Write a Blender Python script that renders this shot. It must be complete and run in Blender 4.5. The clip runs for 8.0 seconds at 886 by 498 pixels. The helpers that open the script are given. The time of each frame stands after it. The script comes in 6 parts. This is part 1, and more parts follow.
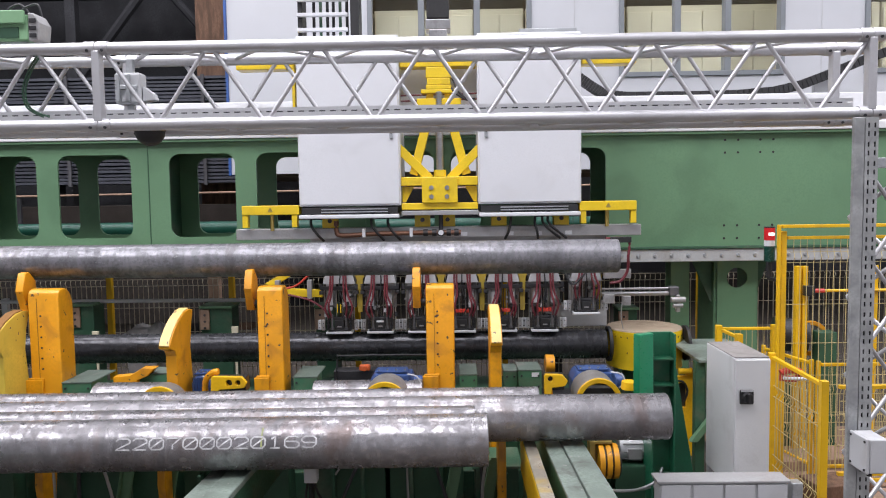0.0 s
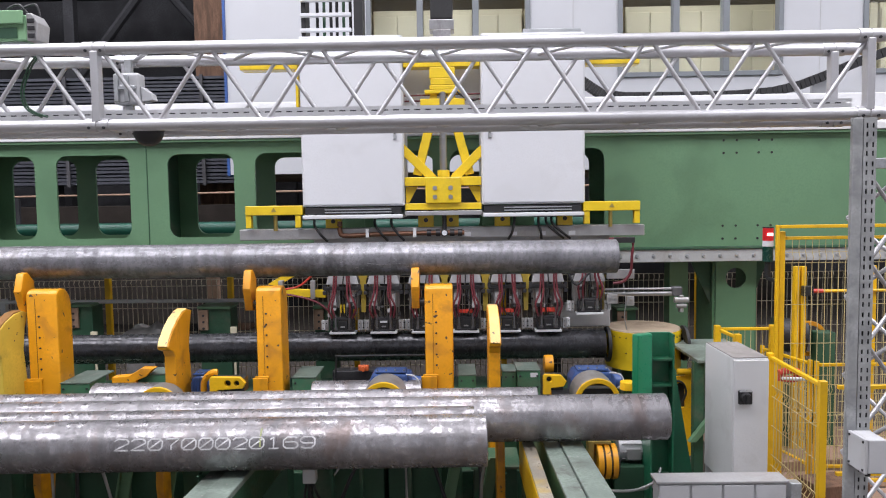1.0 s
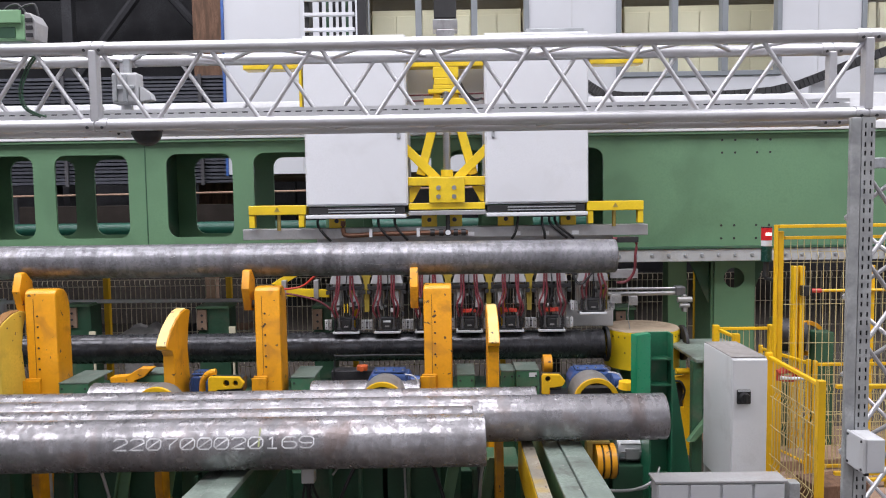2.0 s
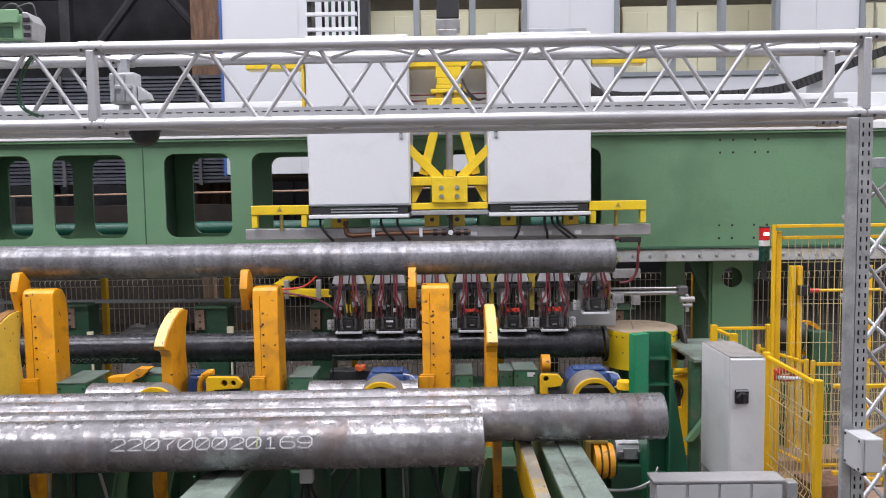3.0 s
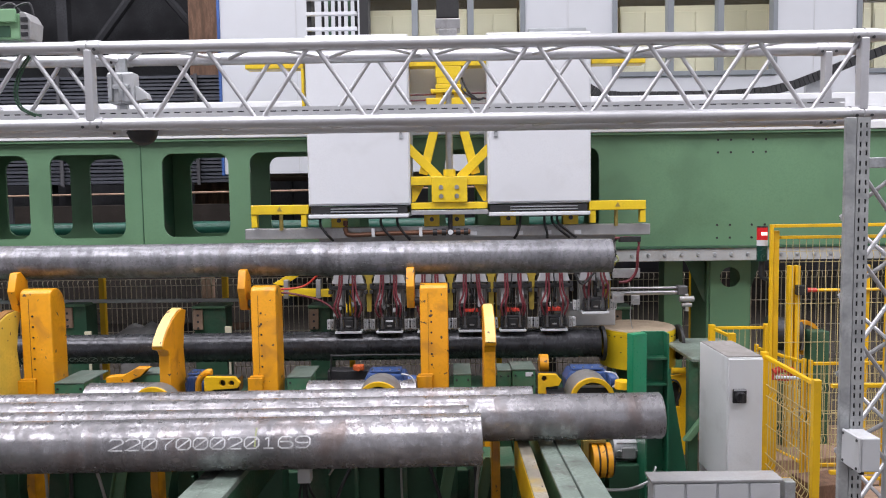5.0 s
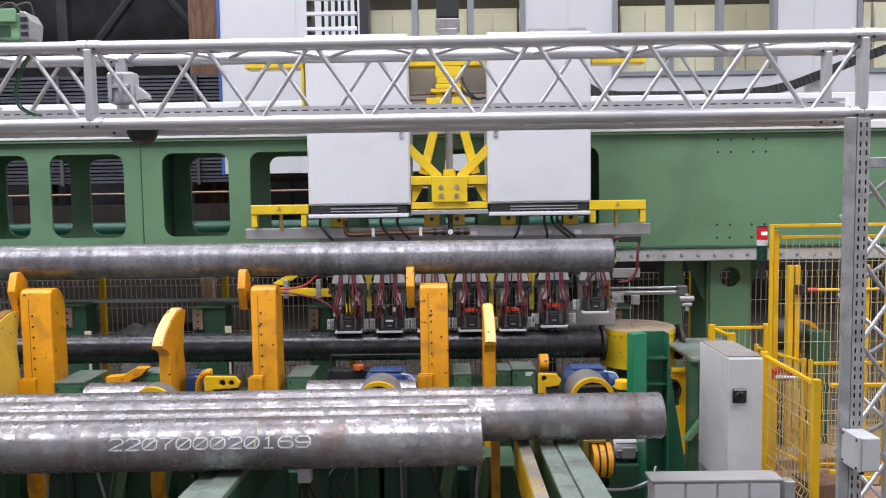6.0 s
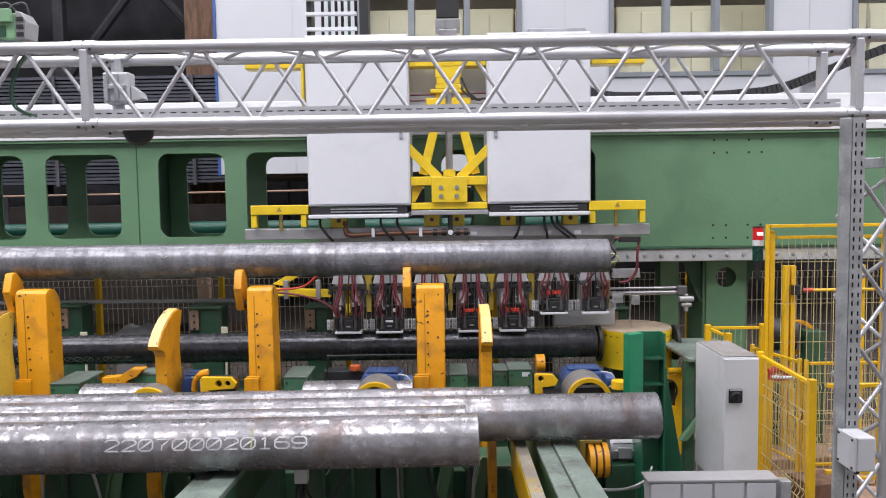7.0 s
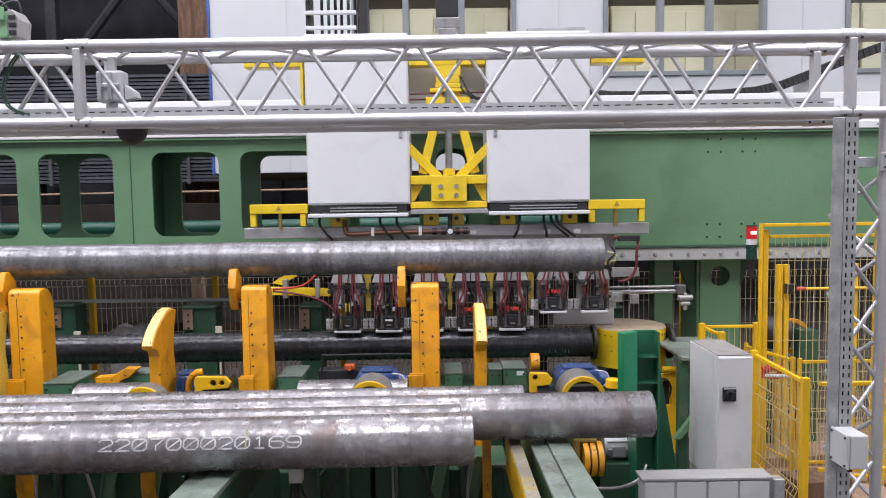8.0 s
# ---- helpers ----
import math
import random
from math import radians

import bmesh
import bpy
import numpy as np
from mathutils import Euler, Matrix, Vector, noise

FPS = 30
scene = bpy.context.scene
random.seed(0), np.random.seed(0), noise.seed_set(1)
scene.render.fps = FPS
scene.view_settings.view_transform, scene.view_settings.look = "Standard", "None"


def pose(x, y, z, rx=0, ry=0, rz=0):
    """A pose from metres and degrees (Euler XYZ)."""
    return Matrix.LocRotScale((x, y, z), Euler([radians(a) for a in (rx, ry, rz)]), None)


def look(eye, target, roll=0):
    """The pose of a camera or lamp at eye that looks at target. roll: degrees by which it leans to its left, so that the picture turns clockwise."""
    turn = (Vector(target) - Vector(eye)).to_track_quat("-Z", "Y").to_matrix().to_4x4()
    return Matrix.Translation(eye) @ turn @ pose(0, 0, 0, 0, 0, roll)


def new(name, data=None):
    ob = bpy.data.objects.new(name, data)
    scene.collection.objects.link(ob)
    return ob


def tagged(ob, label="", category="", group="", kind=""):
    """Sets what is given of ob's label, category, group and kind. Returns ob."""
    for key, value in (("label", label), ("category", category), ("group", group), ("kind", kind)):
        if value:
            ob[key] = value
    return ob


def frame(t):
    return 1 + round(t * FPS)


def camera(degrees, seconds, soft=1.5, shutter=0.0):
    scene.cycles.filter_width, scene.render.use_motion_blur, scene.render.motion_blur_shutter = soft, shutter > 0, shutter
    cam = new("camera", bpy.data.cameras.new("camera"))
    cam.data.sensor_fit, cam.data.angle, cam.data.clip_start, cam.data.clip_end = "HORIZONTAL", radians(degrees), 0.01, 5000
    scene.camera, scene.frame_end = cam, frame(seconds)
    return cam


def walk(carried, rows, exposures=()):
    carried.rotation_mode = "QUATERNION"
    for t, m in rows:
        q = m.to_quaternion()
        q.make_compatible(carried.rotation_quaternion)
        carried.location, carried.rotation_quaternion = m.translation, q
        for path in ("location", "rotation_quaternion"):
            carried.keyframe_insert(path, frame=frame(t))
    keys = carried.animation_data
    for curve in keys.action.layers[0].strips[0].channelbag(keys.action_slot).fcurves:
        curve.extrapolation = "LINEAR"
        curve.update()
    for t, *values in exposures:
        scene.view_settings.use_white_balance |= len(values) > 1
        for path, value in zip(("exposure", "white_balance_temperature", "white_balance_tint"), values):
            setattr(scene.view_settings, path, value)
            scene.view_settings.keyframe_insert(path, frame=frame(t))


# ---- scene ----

# seconds, degrees to the left, degrees down
PAN = [(0.0, 0.915, 4.0), (0.5, 0.885, 3.99), (1.0, 0.82, 3.975), (1.5, 0.775, 3.985), (3.0, 0.58, 4.005), (3.5, 0.5, 4.0),
       (4.0, 0.437, 4.0), (4.5, 0.437, 4.01), (6.0, 0.436, 4.045), (6.5, 0.435, 4.01), (7.0, 0.165, 4.015), (7.5, 0.20, 4.065),
       (8.0, -0.255, 4.095)]
# degrees a second of the turning pipe: its near side goes up
SPIN = -182.5
# seconds, metres along the girder
CARRIAGE = [(0.0, -0.142), (0.5, -0.122), (1.0, -0.099), (1.5, -0.077), (2.0, -0.056), (2.5, -0.035), (3.0, -0.015), (3.5, -0.001), (4.0, 0.0), (4.5, 0.0),
            (5.0, 0.0), (5.5, 0.0), (6.0, 0.0), (6.5, 0.008), (7.0, 0.031), (7.5, 0.053), (8.0, 0.076)]

# ---- camera: stands still and pans slowly to the right ----
EYE = (0.0, 0.0, 2.35)


def aim(t, left, down):
    """A row for the camera: degrees turned to the left of +y and down."""
    a, b = radians(left), radians(down)
    way = Vector((-math.sin(a) * math.cos(b), math.cos(a) * math.cos(b), -math.sin(b)))
    return t, look(EYE, Vector(EYE) + way, -0.83)


cam = camera(62.2, 8.0, soft=1.05)
walk(cam, [aim(*row) for row in PAN])

# ---- light: closed hall lit by long roof lights ----
world = bpy.data.worlds.new("hall_world")
scene.world = world
world.use_nodes = True
world.node_tree.nodes["Background"].inputs[0].default_value = (0.6, 0.7, 0.8, 1)
world.node_tree.nodes["Background"].inputs[1].default_value = 0.05
scene.view_settings.exposure = 0.0

ROOF_Z = 11.0
ROOF_X = (-9.3, -1.9, 8.6)
ROOF_LIGHTS = [(-1.0, 3.4, 680), (3.2, 3.4, 530), (9.2, 3.2, 440)]
for roof_y, roof_w, power in ROOF_LIGHTS:
    for roof_x in ROOF_X:
        lamp = bpy.data.lights.new("roof_light", "AREA")
        lamp.shape, lamp.size, lamp.size_y, lamp.energy = "RECTANGLE", 6.6, roof_w, power
        lamp.color = (0.985, 0.96, 1.02)
        lob = new("roof_light", lamp)
        lob.matrix_world = pose(roof_x, roof_y, ROOF_Z - 0.12)

# ---- materials ----
def mat(name, color, rough=0.5, metal=0.0, vary=0.25, scale=3.0, fine=40.0, bump=0.15, dirt=None, dirt_amount=0.3,
        dirt_scale=2.0, stretch=(1, 1, 1), coat=0.0, spec=0.5, chips=None, chip_at=0.72):
    """Painted or bare surface: colour that varies at two scales, dirt with its own outline, fine relief."""
    m = bpy.data.materials.new(name)
    m.use_nodes = True
    nt = m.node_tree
    n, lk = nt.nodes, nt.links
    b = n["Principled BSDF"]
    co = n.new("ShaderNodeTexCoord")
    info = n.new("ShaderNodeObjectInfo")
    mp = n.new("ShaderNodeMapping")
    mp.inputs["Scale"].default_value = stretch
    shift = n.new("ShaderNodeVectorMath")
    shift.operation = "MULTIPLY_ADD"
    lk.new(info.outputs["Random"], shift.inputs[0])
    shift.inputs[1].default_value = (7.3, 3.1, 5.7)
    lk.new(co.outputs["Object"], shift.inputs[2])
    lk.new(shift.outputs[0], mp.inputs[0])

    def noise_tex(s, detail=4.0, distort=0.0):
        t = n.new("ShaderNodeTexNoise")
        t.inputs["Scale"].default_value, t.inputs["Detail"].default_value = s, detail
        t.inputs["Distortion"].default_value = distort
        lk.new(mp.outputs[0], t.inputs["Vector"])
        return t

    def ramp(src, a, z):
        r = n.new("ShaderNodeMapRange")
        r.inputs[1].default_value, r.inputs[2].default_value = a, z
        r.interpolation_type = "SMOOTHSTEP"
        lk.new(src, r.inputs[0])
        return r.outputs[0]

    def mix(fac, a, c):
        x = n.new("ShaderNodeMix")
        x.data_type = "RGBA"
        if isinstance(fac, float):
            x.inputs[0].default_value = fac
        else:
            lk.new(fac, x.inputs[0])
        for i, v in ((6, a), (7, c)):
            if isinstance(v, tuple):
                x.inputs[i].default_value = (*v, 1)
            else:
                lk.new(v, x.inputs[i])
        return x.outputs[2]

    big, small = noise_tex(scale), noise_tex(fine, 6.0)
    lo = tuple(c * (1 - vary) for c in color)
    hi = tuple(min(1.0, c * (1 + vary * 0.6)) for c in color)
    col = mix(ramp(big.outputs[0], 0.3, 0.7), lo, hi)
    col = mix(ramp(small.outputs[0], 0.35, 0.75), col, tuple(c * (1 - vary * 0.5) for c in color))
    if dirt:
        d = noise_tex(dirt_scale, 8.0, 0.6)
        m1 = n.new("ShaderNodeMath")
        m1.operation = "MULTIPLY"
        lk.new(ramp(d.outputs[0], 0.5, 0.72), m1.inputs[0])
        m1.inputs[1].default_value = dirt_amount
        col = mix(m1.outputs[0], col, dirt)
    if chips:
        c = noise_tex(fine * 0.35, 3.0, 0.3)
        col = mix(ramp(c.outputs[0], chip_at, chip_at + 0.03), col, chips)
    lk.new(col, b.inputs["Base Color"])
    rr = n.new("ShaderNodeMapRange")
    rr.inputs[3].default_value, rr.inputs[4].default_value = max(0.05, rough - 0.12), min(1.0, rough + 0.14)
    lk.new(small.outputs[0], rr.inputs[0])
    lk.new(rr.outputs[0], b.inputs["Roughness"])
    b.inputs["Metallic"].default_value = metal
    b.inputs["Coat Weight"].default_value = coat
    b.inputs["Specular IOR Level"].default_value = spec
    if bump:
        bp = n.new("ShaderNodeBump")
        bp.inputs["Strength"].default_value, bp.inputs["Distance"].default_value = bump, 0.004
        lk.new(small.outputs[0], bp.inputs["Height"])
        lk.new(bp.outputs[0], b.inputs["Normal"])
    return m


def pipe_mat(name, dark, light, rust, rough, metal, rust_amount, scratch, flake=0.6):
    """Bare rolled tube: torn patches of mill scale with crisp edges, faint rings, rust, scratches; gloss follows the patches."""
    m = bpy.data.materials.new(name)
    m.use_nodes = True
    n, lk = m.node_tree.nodes, m.node_tree.links
    b = n["Principled BSDF"]
    co, info = n.new("ShaderNodeTexCoord"), n.new("ShaderNodeObjectInfo")
    shift = n.new("ShaderNodeVectorMath")
    shift.operation = "MULTIPLY_ADD"
    lk.new(info.outputs["Random"], shift.inputs[0])
    shift.inputs[1].default_value = (17.3, 3.1, 5.7)
    lk.new(co.outputs["Object"], shift.inputs[2])

    def tex(stretch, scale, detail, distort, a, z):
        mp = n.new("ShaderNodeMapping")
        mp.inputs["Scale"].default_value = stretch
        lk.new(shift.outputs[0], mp.inputs[0])
        t = n.new("ShaderNodeTexNoise")
        t.inputs["Scale"].default_value, t.inputs["Detail"].default_value, t.inputs["Distortion"].default_value = scale, detail, distort
        t.inputs["Roughness"].default_value = 0.62
        lk.new(mp.outputs[0], t.inputs["Vector"])
        r = n.new("ShaderNodeMapRange")
        r.inputs[1].default_value, r.inputs[2].default_value = a, z
        lk.new(t.outputs[0], r.inputs[0])
        return r.outputs[0], t.outputs[0]

    def mix(fac, k, x, y):
        g = n.new("ShaderNodeMath")
        g.operation = "MULTIPLY"
        lk.new(fac, g.inputs[0])
        g.inputs[1].default_value = k
        o = n.new("ShaderNodeMix")
        o.data_type = "RGBA"
        lk.new(g.outputs[0], o.inputs[0])
        for i, v in ((6, x), (7, y)):
            if isinstance(v, tuple):
                o.inputs[i].default_value = (*v, 1)
            else:
                lk.new(v, o.inputs[i])
        return o.outputs[2]

    patch, patch_raw = tex((2.2, 1.3, 1.3), 8.0, 13.0, 0.25, 0.475, 0.545)
    big, _ = tex((0.6, 1, 1), 2.0, 5.0, 0.4, 0.38, 0.66)
    rings, _ = tex((5.0, 0.10, 0.10), 1.6, 3.0, 0.0, 0.56, 0.64)
    soft_rings, _ = tex((2.6, 0.15, 0.15), 2.0, 4.0, 0.0, 0.46, 0.66)
    speck, speck_raw = tex((1, 1.2, 1.2), 34.0, 8.0, 0.1, 0.52, 0.60)
    rst, _ = tex((1.6, 1, 1), 3.1, 10.0, 0.3, 0.53, 0.66)
    scr, _ = tex((2.2, 16, 16), 4.0, 7.0, 1.6, 0.63, 0.68)
    col = mix(patch, flake, light, tuple(0.62 * p + 0.38 * q for p, q in zip(dark, light)))
    col = mix(big, 0.42, col, dark)
    col = mix(rings, 0.2, col, dark)
    col = mix(soft_rings, 0.4, col, dark)
    col = mix(speck, 0.30, col, dark)
    col = mix(rst, rust_amount, col, rust)
    col = mix(scr, scratch, col, (0.62, 0.61, 0.62))
    lk.new(col, b.inputs["Base Color"])
    rr = n.new("ShaderNodeMapRange")
    rr.inputs[3].default_value, rr.inputs[4].default_value = rough - 0.07, rough + 0.13
    lk.new(patch, rr.inputs[0])
    r2 = n.new("ShaderNodeMath")
    r2.operation = "MULTIPLY_ADD"
    lk.new(speck, r2.inputs[0])
    r2.inputs[1].default_value = 0.12
    r3 = n.new("ShaderNodeMath")
    r3.operation = "MULTIPLY_ADD"
    lk.new(rings, r3.inputs[0])
    r3.inputs[1].default_value = 0.09
    lk.new(rr.outputs[0], r3.inputs[2])
    lk.new(r3.outputs[0], r2.inputs[2])
    lk.new(r2.outputs[0], b.inputs["Roughness"])
    b.inputs["Metallic"].default_value = metal
    hs = n.new("ShaderNodeMath")
    hs.operation = "MULTIPLY_ADD"
    lk.new(patch_raw, hs.inputs[0])
    hs.inputs[1].default_value = 0.5
    lk.new(speck_raw, hs.inputs[2])
    bp = n.new("ShaderNodeBump")
    bp.inputs["Strength"].default_value, bp.inputs["Distance"].default_value = 0.3, 0.004
    lk.new(hs.outputs[0], bp.inputs["Height"])
    lk.new(bp.outputs[0], b.inputs["Normal"])
    return m


def glow(name, color, strength):
    m = bpy.data.materials.new(name)
    m.use_nodes = True
    b = m.node_tree.nodes["Principled BSDF"]
    b.inputs["Base Color"].default_value = (*color, 1)
    b.inputs["Emission Color"].default_value = (*color, 1)
    b.inputs["Emission Strength"].default_value = strength
    return m


def glass_mat(name):
    m = bpy.data.materials.new(name)
    m.use_nodes = True
    b = m.node_tree.nodes["Principled BSDF"]
    b.inputs["Base Color"].default_value = (0.9, 0.95, 0.95, 1)
    b.inputs["Roughness"].default_value = 0.02
    b.inputs["Transmission Weight"].default_value = 1.0
    b.inputs["IOR"].default_value = 1.45
    return m


DUST = (0.16, 0.13, 0.10)
M_FLOOR = mat("concrete_floor", (0.085, 0.07, 0.06), 0.8, 0, 0.35, 0.8, 30, 0.4, (0.07, 0.06, 0.05), 0.7, 0.9)
M_WALLW = mat("white_panel", (0.54, 0.555, 0.59), 0.55, 0, 0.05, 1.2, 60, 0.05, (0.5, 0.5, 0.5), 0.12, 1.5)
M_DARK = mat("dark_steel", (0.04, 0.041, 0.046), 0.75, 0.0, 0.4, 2, 40, 0.3, spec=0.2)
M_HALL = mat("hall_cladding", (0.09, 0.09, 0.10), 0.8, 0, 0.4, 1.0, 20, 0.2)
M_SLAT = mat("dark_blue_sheet", (0.075, 0.08, 0.10), 0.55, 0.3, 0.3, 2, 40, 0.2)
M_WOOD = mat("brown_timber", (0.17, 0.095, 0.06), 0.8, 0, 0.5, 3, 30, 0.5, stretch=(6, 6, 1))
M_GREEN = mat("green_machine_paint", (0.13, 0.255, 0.142), 0.45, 0, 0.10, 1.2, 50, 0.06, (0.05, 0.10, 0.055), 0.3, 1.6, coat=0.1)
M_DKGREEN = mat("dark_and_shaded_green", (0.036, 0.107, 0.06), 0.5, 0, 0.3, 3, 50, 0.15, DUST, 0.4, 3.0)
M_EMERALD = mat("emerald_enamel", (0.01, 0.25, 0.115), 0.3, 0, 0.15, 3, 60, 0.05, (0.02, 0.12, 0.07), 0.3, 5.0, coat=0.4)
M_PALEGREEN = mat("worn_pale_green", (0.21, 0.26, 0.225), 0.5, 0.1, 0.3, 5, 60, 0.25, (0.07, 0.06, 0.055), 0.8, 4.0, chips=(0.30, 0.29, 0.27), chip_at=0.68)
M_YELLOW = mat("yellow_paint", (0.78, 0.55, 0.015), 0.42, 0, 0.12, 3, 60, 0.08, (0.35, 0.23, 0.03), 0.4, 4.0, coat=0.15)
M_FENCE = mat("safety_yellow", (0.80, 0.47, 0.008), 0.42, 0, 0.12, 3, 60, 0.08, (0.45, 0.26, 0.02), 0.4, 5.0, coat=0.1, chips=(0.25, 0.16, 0.06), chip_at=0.74)
# olive base holds the shade on the yellow hanger bars; blotches are dirt
M_OLIVE = mat("dirty_shaded_yellow", (0.40, 0.29, 0.035), 0.55, 0, 0.25, 4, 60, 0.1, (0.12, 0.09, 0.04), 0.5, 5)
M_ORANGE = mat("orange_yellow_paint", (0.78, 0.34, 0.008), 0.42, 0, 0.15, 3, 50, 0.10, (0.33, 0.13, 0.02), 0.6, 5.0, coat=0.15,
               chips=(0.08, 0.05, 0.03), chip_at=0.67)
M_POST = mat("dull_galvanised", (0.42, 0.435, 0.44), 0.5, 0.35, 0.22, 12, 70, 0.08, (0.18, 0.19, 0.20), 0.5, 9)
M_ALU = mat("aluminium_tube", (0.60, 0.60, 0.625), 0.38, 0.65, 0.10, 4, 90, 0.08, (0.5, 0.5, 0.52), 0.4, 5.0)
M_GALV = mat("galvanised_steel", (0.50, 0.52, 0.54), 0.42, 0.75, 0.22, 9, 70, 0.08, (0.38, 0.40, 0.42), 0.5, 6.0)
M_GREYBAR = mat("grey_steel_bar", (0.42, 0.42, 0.43), 0.4, 0.5, 0.15, 4, 60, 0.1, (0.2, 0.18, 0.16), 0.4, 4)
M_RAIL = mat("pale_rail", (0.52, 0.54, 0.55), 0.45, 0.3, 0.12, 3, 60, 0.1, (0.25, 0.22, 0.19), 0.4, 3)
M_CAB = mat("light_grey_enamel", (0.645, 0.66, 0.695), 0.45, 0, 0.04, 2, 80, 0.04, (0.4, 0.4, 0.4), 0.12, 3)
M_CAB2 = mat("grey_enamel", (0.50, 0.51, 0.53), 0.5, 0, 0.06, 2, 80, 0.05, (0.3, 0.29, 0.28), 0.25, 4)
M_LID = mat("dusty_grey_lid", (0.31, 0.31, 0.315), 0.6, 0, 0.12, 4, 60, 0.1, (0.24, 0.21, 0.19), 0.5, 5)
M_PANEL = mat("pale_grey_enamel", (0.68, 0.69, 0.70), 0.5, 0, 0.05, 2, 80, 0.05, (0.36, 0.35, 0.34), 0.25, 4)
# near-black tone for the unlit space behind the girder
M_VOID = mat("deep_shade", (0.035, 0.030, 0.027), 0.9, spec=0.05)
M_BLACK = mat("black_plastic", (0.02, 0.02, 0.022), 0.45, 0, 0.3, 5, 60, 0.1)
M_RUBBER = mat("black_hose", (0.018, 0.018, 0.02), 0.55, 0, 0.3, 5, 60, 0.1)
M_RED = mat("dark_red_hose", (0.15, 0.025, 0.035), 0.45, 0, 0.3, 6, 60, 0.1)
M_REDP = mat("red_plastic", (0.55, 0.05, 0.03), 0.4, 0, 0.2, 6, 60, 0.1)
M_STEEL = mat("machined_steel", (0.45, 0.45, 0.46), 0.32, 0.9, 0.2, 6, 80, 0.1, (0.2, 0.18, 0.17), 0.4, 8)
M_DKSTEEL = mat("dark_block_steel", (0.055, 0.055, 0.06), 0.45, 0.6, 0.3, 8, 80, 0.15)
M_DULLSTEEL = mat("dull_turned_steel", (0.34, 0.33, 0.32), 0.45, 0.6, 0.25, 6, 80, 0.1, (0.2, 0.17, 0.15), 0.5, 7)
M_BLUE = mat("blue_motor_paint", (0.042, 0.088, 0.25), 0.4, 0, 0.2, 6, 60, 0.1, (0.03, 0.05, 0.12), 0.55, 8, coat=0.2)
M_COPPER = mat("copper_pipe", (0.20, 0.10, 0.065), 0.45, 0.6, 0.3, 8, 60, 0.1)
M_DISCTOP = mat("dusty_cover_top", (0.42, 0.33, 0.24), 0.75, 0, 0.2, 4, 50, 0.15, (0.22, 0.16, 0.11), 0.5, 4)
M_PIN = mat("worn_pin_steel", (0.16, 0.16, 0.17), 0.4, 0.6, 0.3, 8, 80, 0.1)
M_MINT = mat("mint_enamel", (0.25, 0.46, 0.26), 0.4, 0, 0.1, 4, 60, 0.05)
M_BEIGE = mat("beige_enamel", (0.62, 0.57, 0.42), 0.5, 0, 0.05, 2, 60, 0.04)
M_FRAME = mat("grey_window_frame", (0.20, 0.22, 0.24), 0.5, 0.1, 0.1, 3, 60, 0.05)
M_BRASS = mat("brass", (0.5, 0.38, 0.12), 0.35, 0.8, 0.2, 8, 60, 0.1)
M_FADEDMARK = mat("faded_stencil_paint", (0.42, 0.42, 0.43), 0.5, 0, 0.6, 30, 90, 0.1, (0.03, 0.03, 0.03), 0.9, 14)
M_PAINTMARK = mat("white_stencil_paint", (0.66, 0.66, 0.68), 0.7, 0, 0.3, 20, 90, 0.1, (0.3, 0.28, 0.28), 0.6, 12)
M_PIPE = pipe_mat("rolled_steel_tube", (0.095, 0.092, 0.096), (0.44, 0.43, 0.455), (0.20, 0.12, 0.09), 0.31, 0.7, 0.42, 0.55, 0.7)
M_PIPE_UP = pipe_mat("rolled_steel_tube_dark", (0.06, 0.06, 0.068), (0.32, 0.32, 0.345), (0.12, 0.095, 0.085), 0.36, 0.62, 0.3, 0.65, 0.5)
M_WET = pipe_mat("wet_black_tube", (0.014, 0.015, 0.018), (0.085, 0.086, 0.096), (0.03, 0.028, 0.028), 0.19, 0.45, 0.3, 0.25)
M_BORE = mat("tube_bore", (0.05, 0.04, 0.035), 0.8, 0.3)
M_WOODPALE = mat("dusty_board", (0.36, 0.24, 0.17), 0.85, 0, 0.3, 3, 30, 0.4, (0.12, 0.09, 0.07), 0.5, 3)
M_STOP = mat("deep_green_enamel", (0.014, 0.13, 0.065), 0.4, 0, 0.2, 3, 60, 0.08, DUST, 0.25, 5)
M_HOUSING = mat("mid_green_paint", (0.055, 0.165, 0.09), 0.45, 0, 0.2, 4, 60, 0.1, DUST, 0.35, 5)
M_DUSTGREEN = mat("dusty_green_paint", (0.12, 0.16, 0.135), 0.65, 0, 0.3, 6, 60, 0.15, (0.20, 0.19, 0.17), 0.5, 7)
M_VALVE = mat("orange_red_plastic", (0.55, 0.11, 0.03), 0.45, 0, 0.2, 8, 60, 0.1)
M_TRAY = mat("bright_galvanised_sheet", (0.60, 0.61, 0.63), 0.42, 0.25, 0.08, 5, 70, 0.05, (0.5, 0.5, 0.52), 0.3, 6)
M_DECK = mat("white_cover_sheet", (0.70, 0.71, 0.73), 0.5, 0, 0.05, 2, 60, 0.04, (0.5, 0.5, 0.5), 0.2, 3)
M_ROOFDUST = mat("thick_grey_dust", (0.25, 0.235, 0.225), 0.8, 0, 0.2, 6, 60, 0.1, (0.16, 0.14, 0.13), 0.5, 6)
# cream base paints the light on the horns' upturned edge; chips are wear
M_CREAM = mat("rubbed_lit_yellow", (0.82, 0.56, 0.20), 0.4, 0, 0.15, 6, 60, 0.06, (0.5, 0.34, 0.12), 0.5, 8, chips=(0.14, 0.10, 0.07), chip_at=0.66)
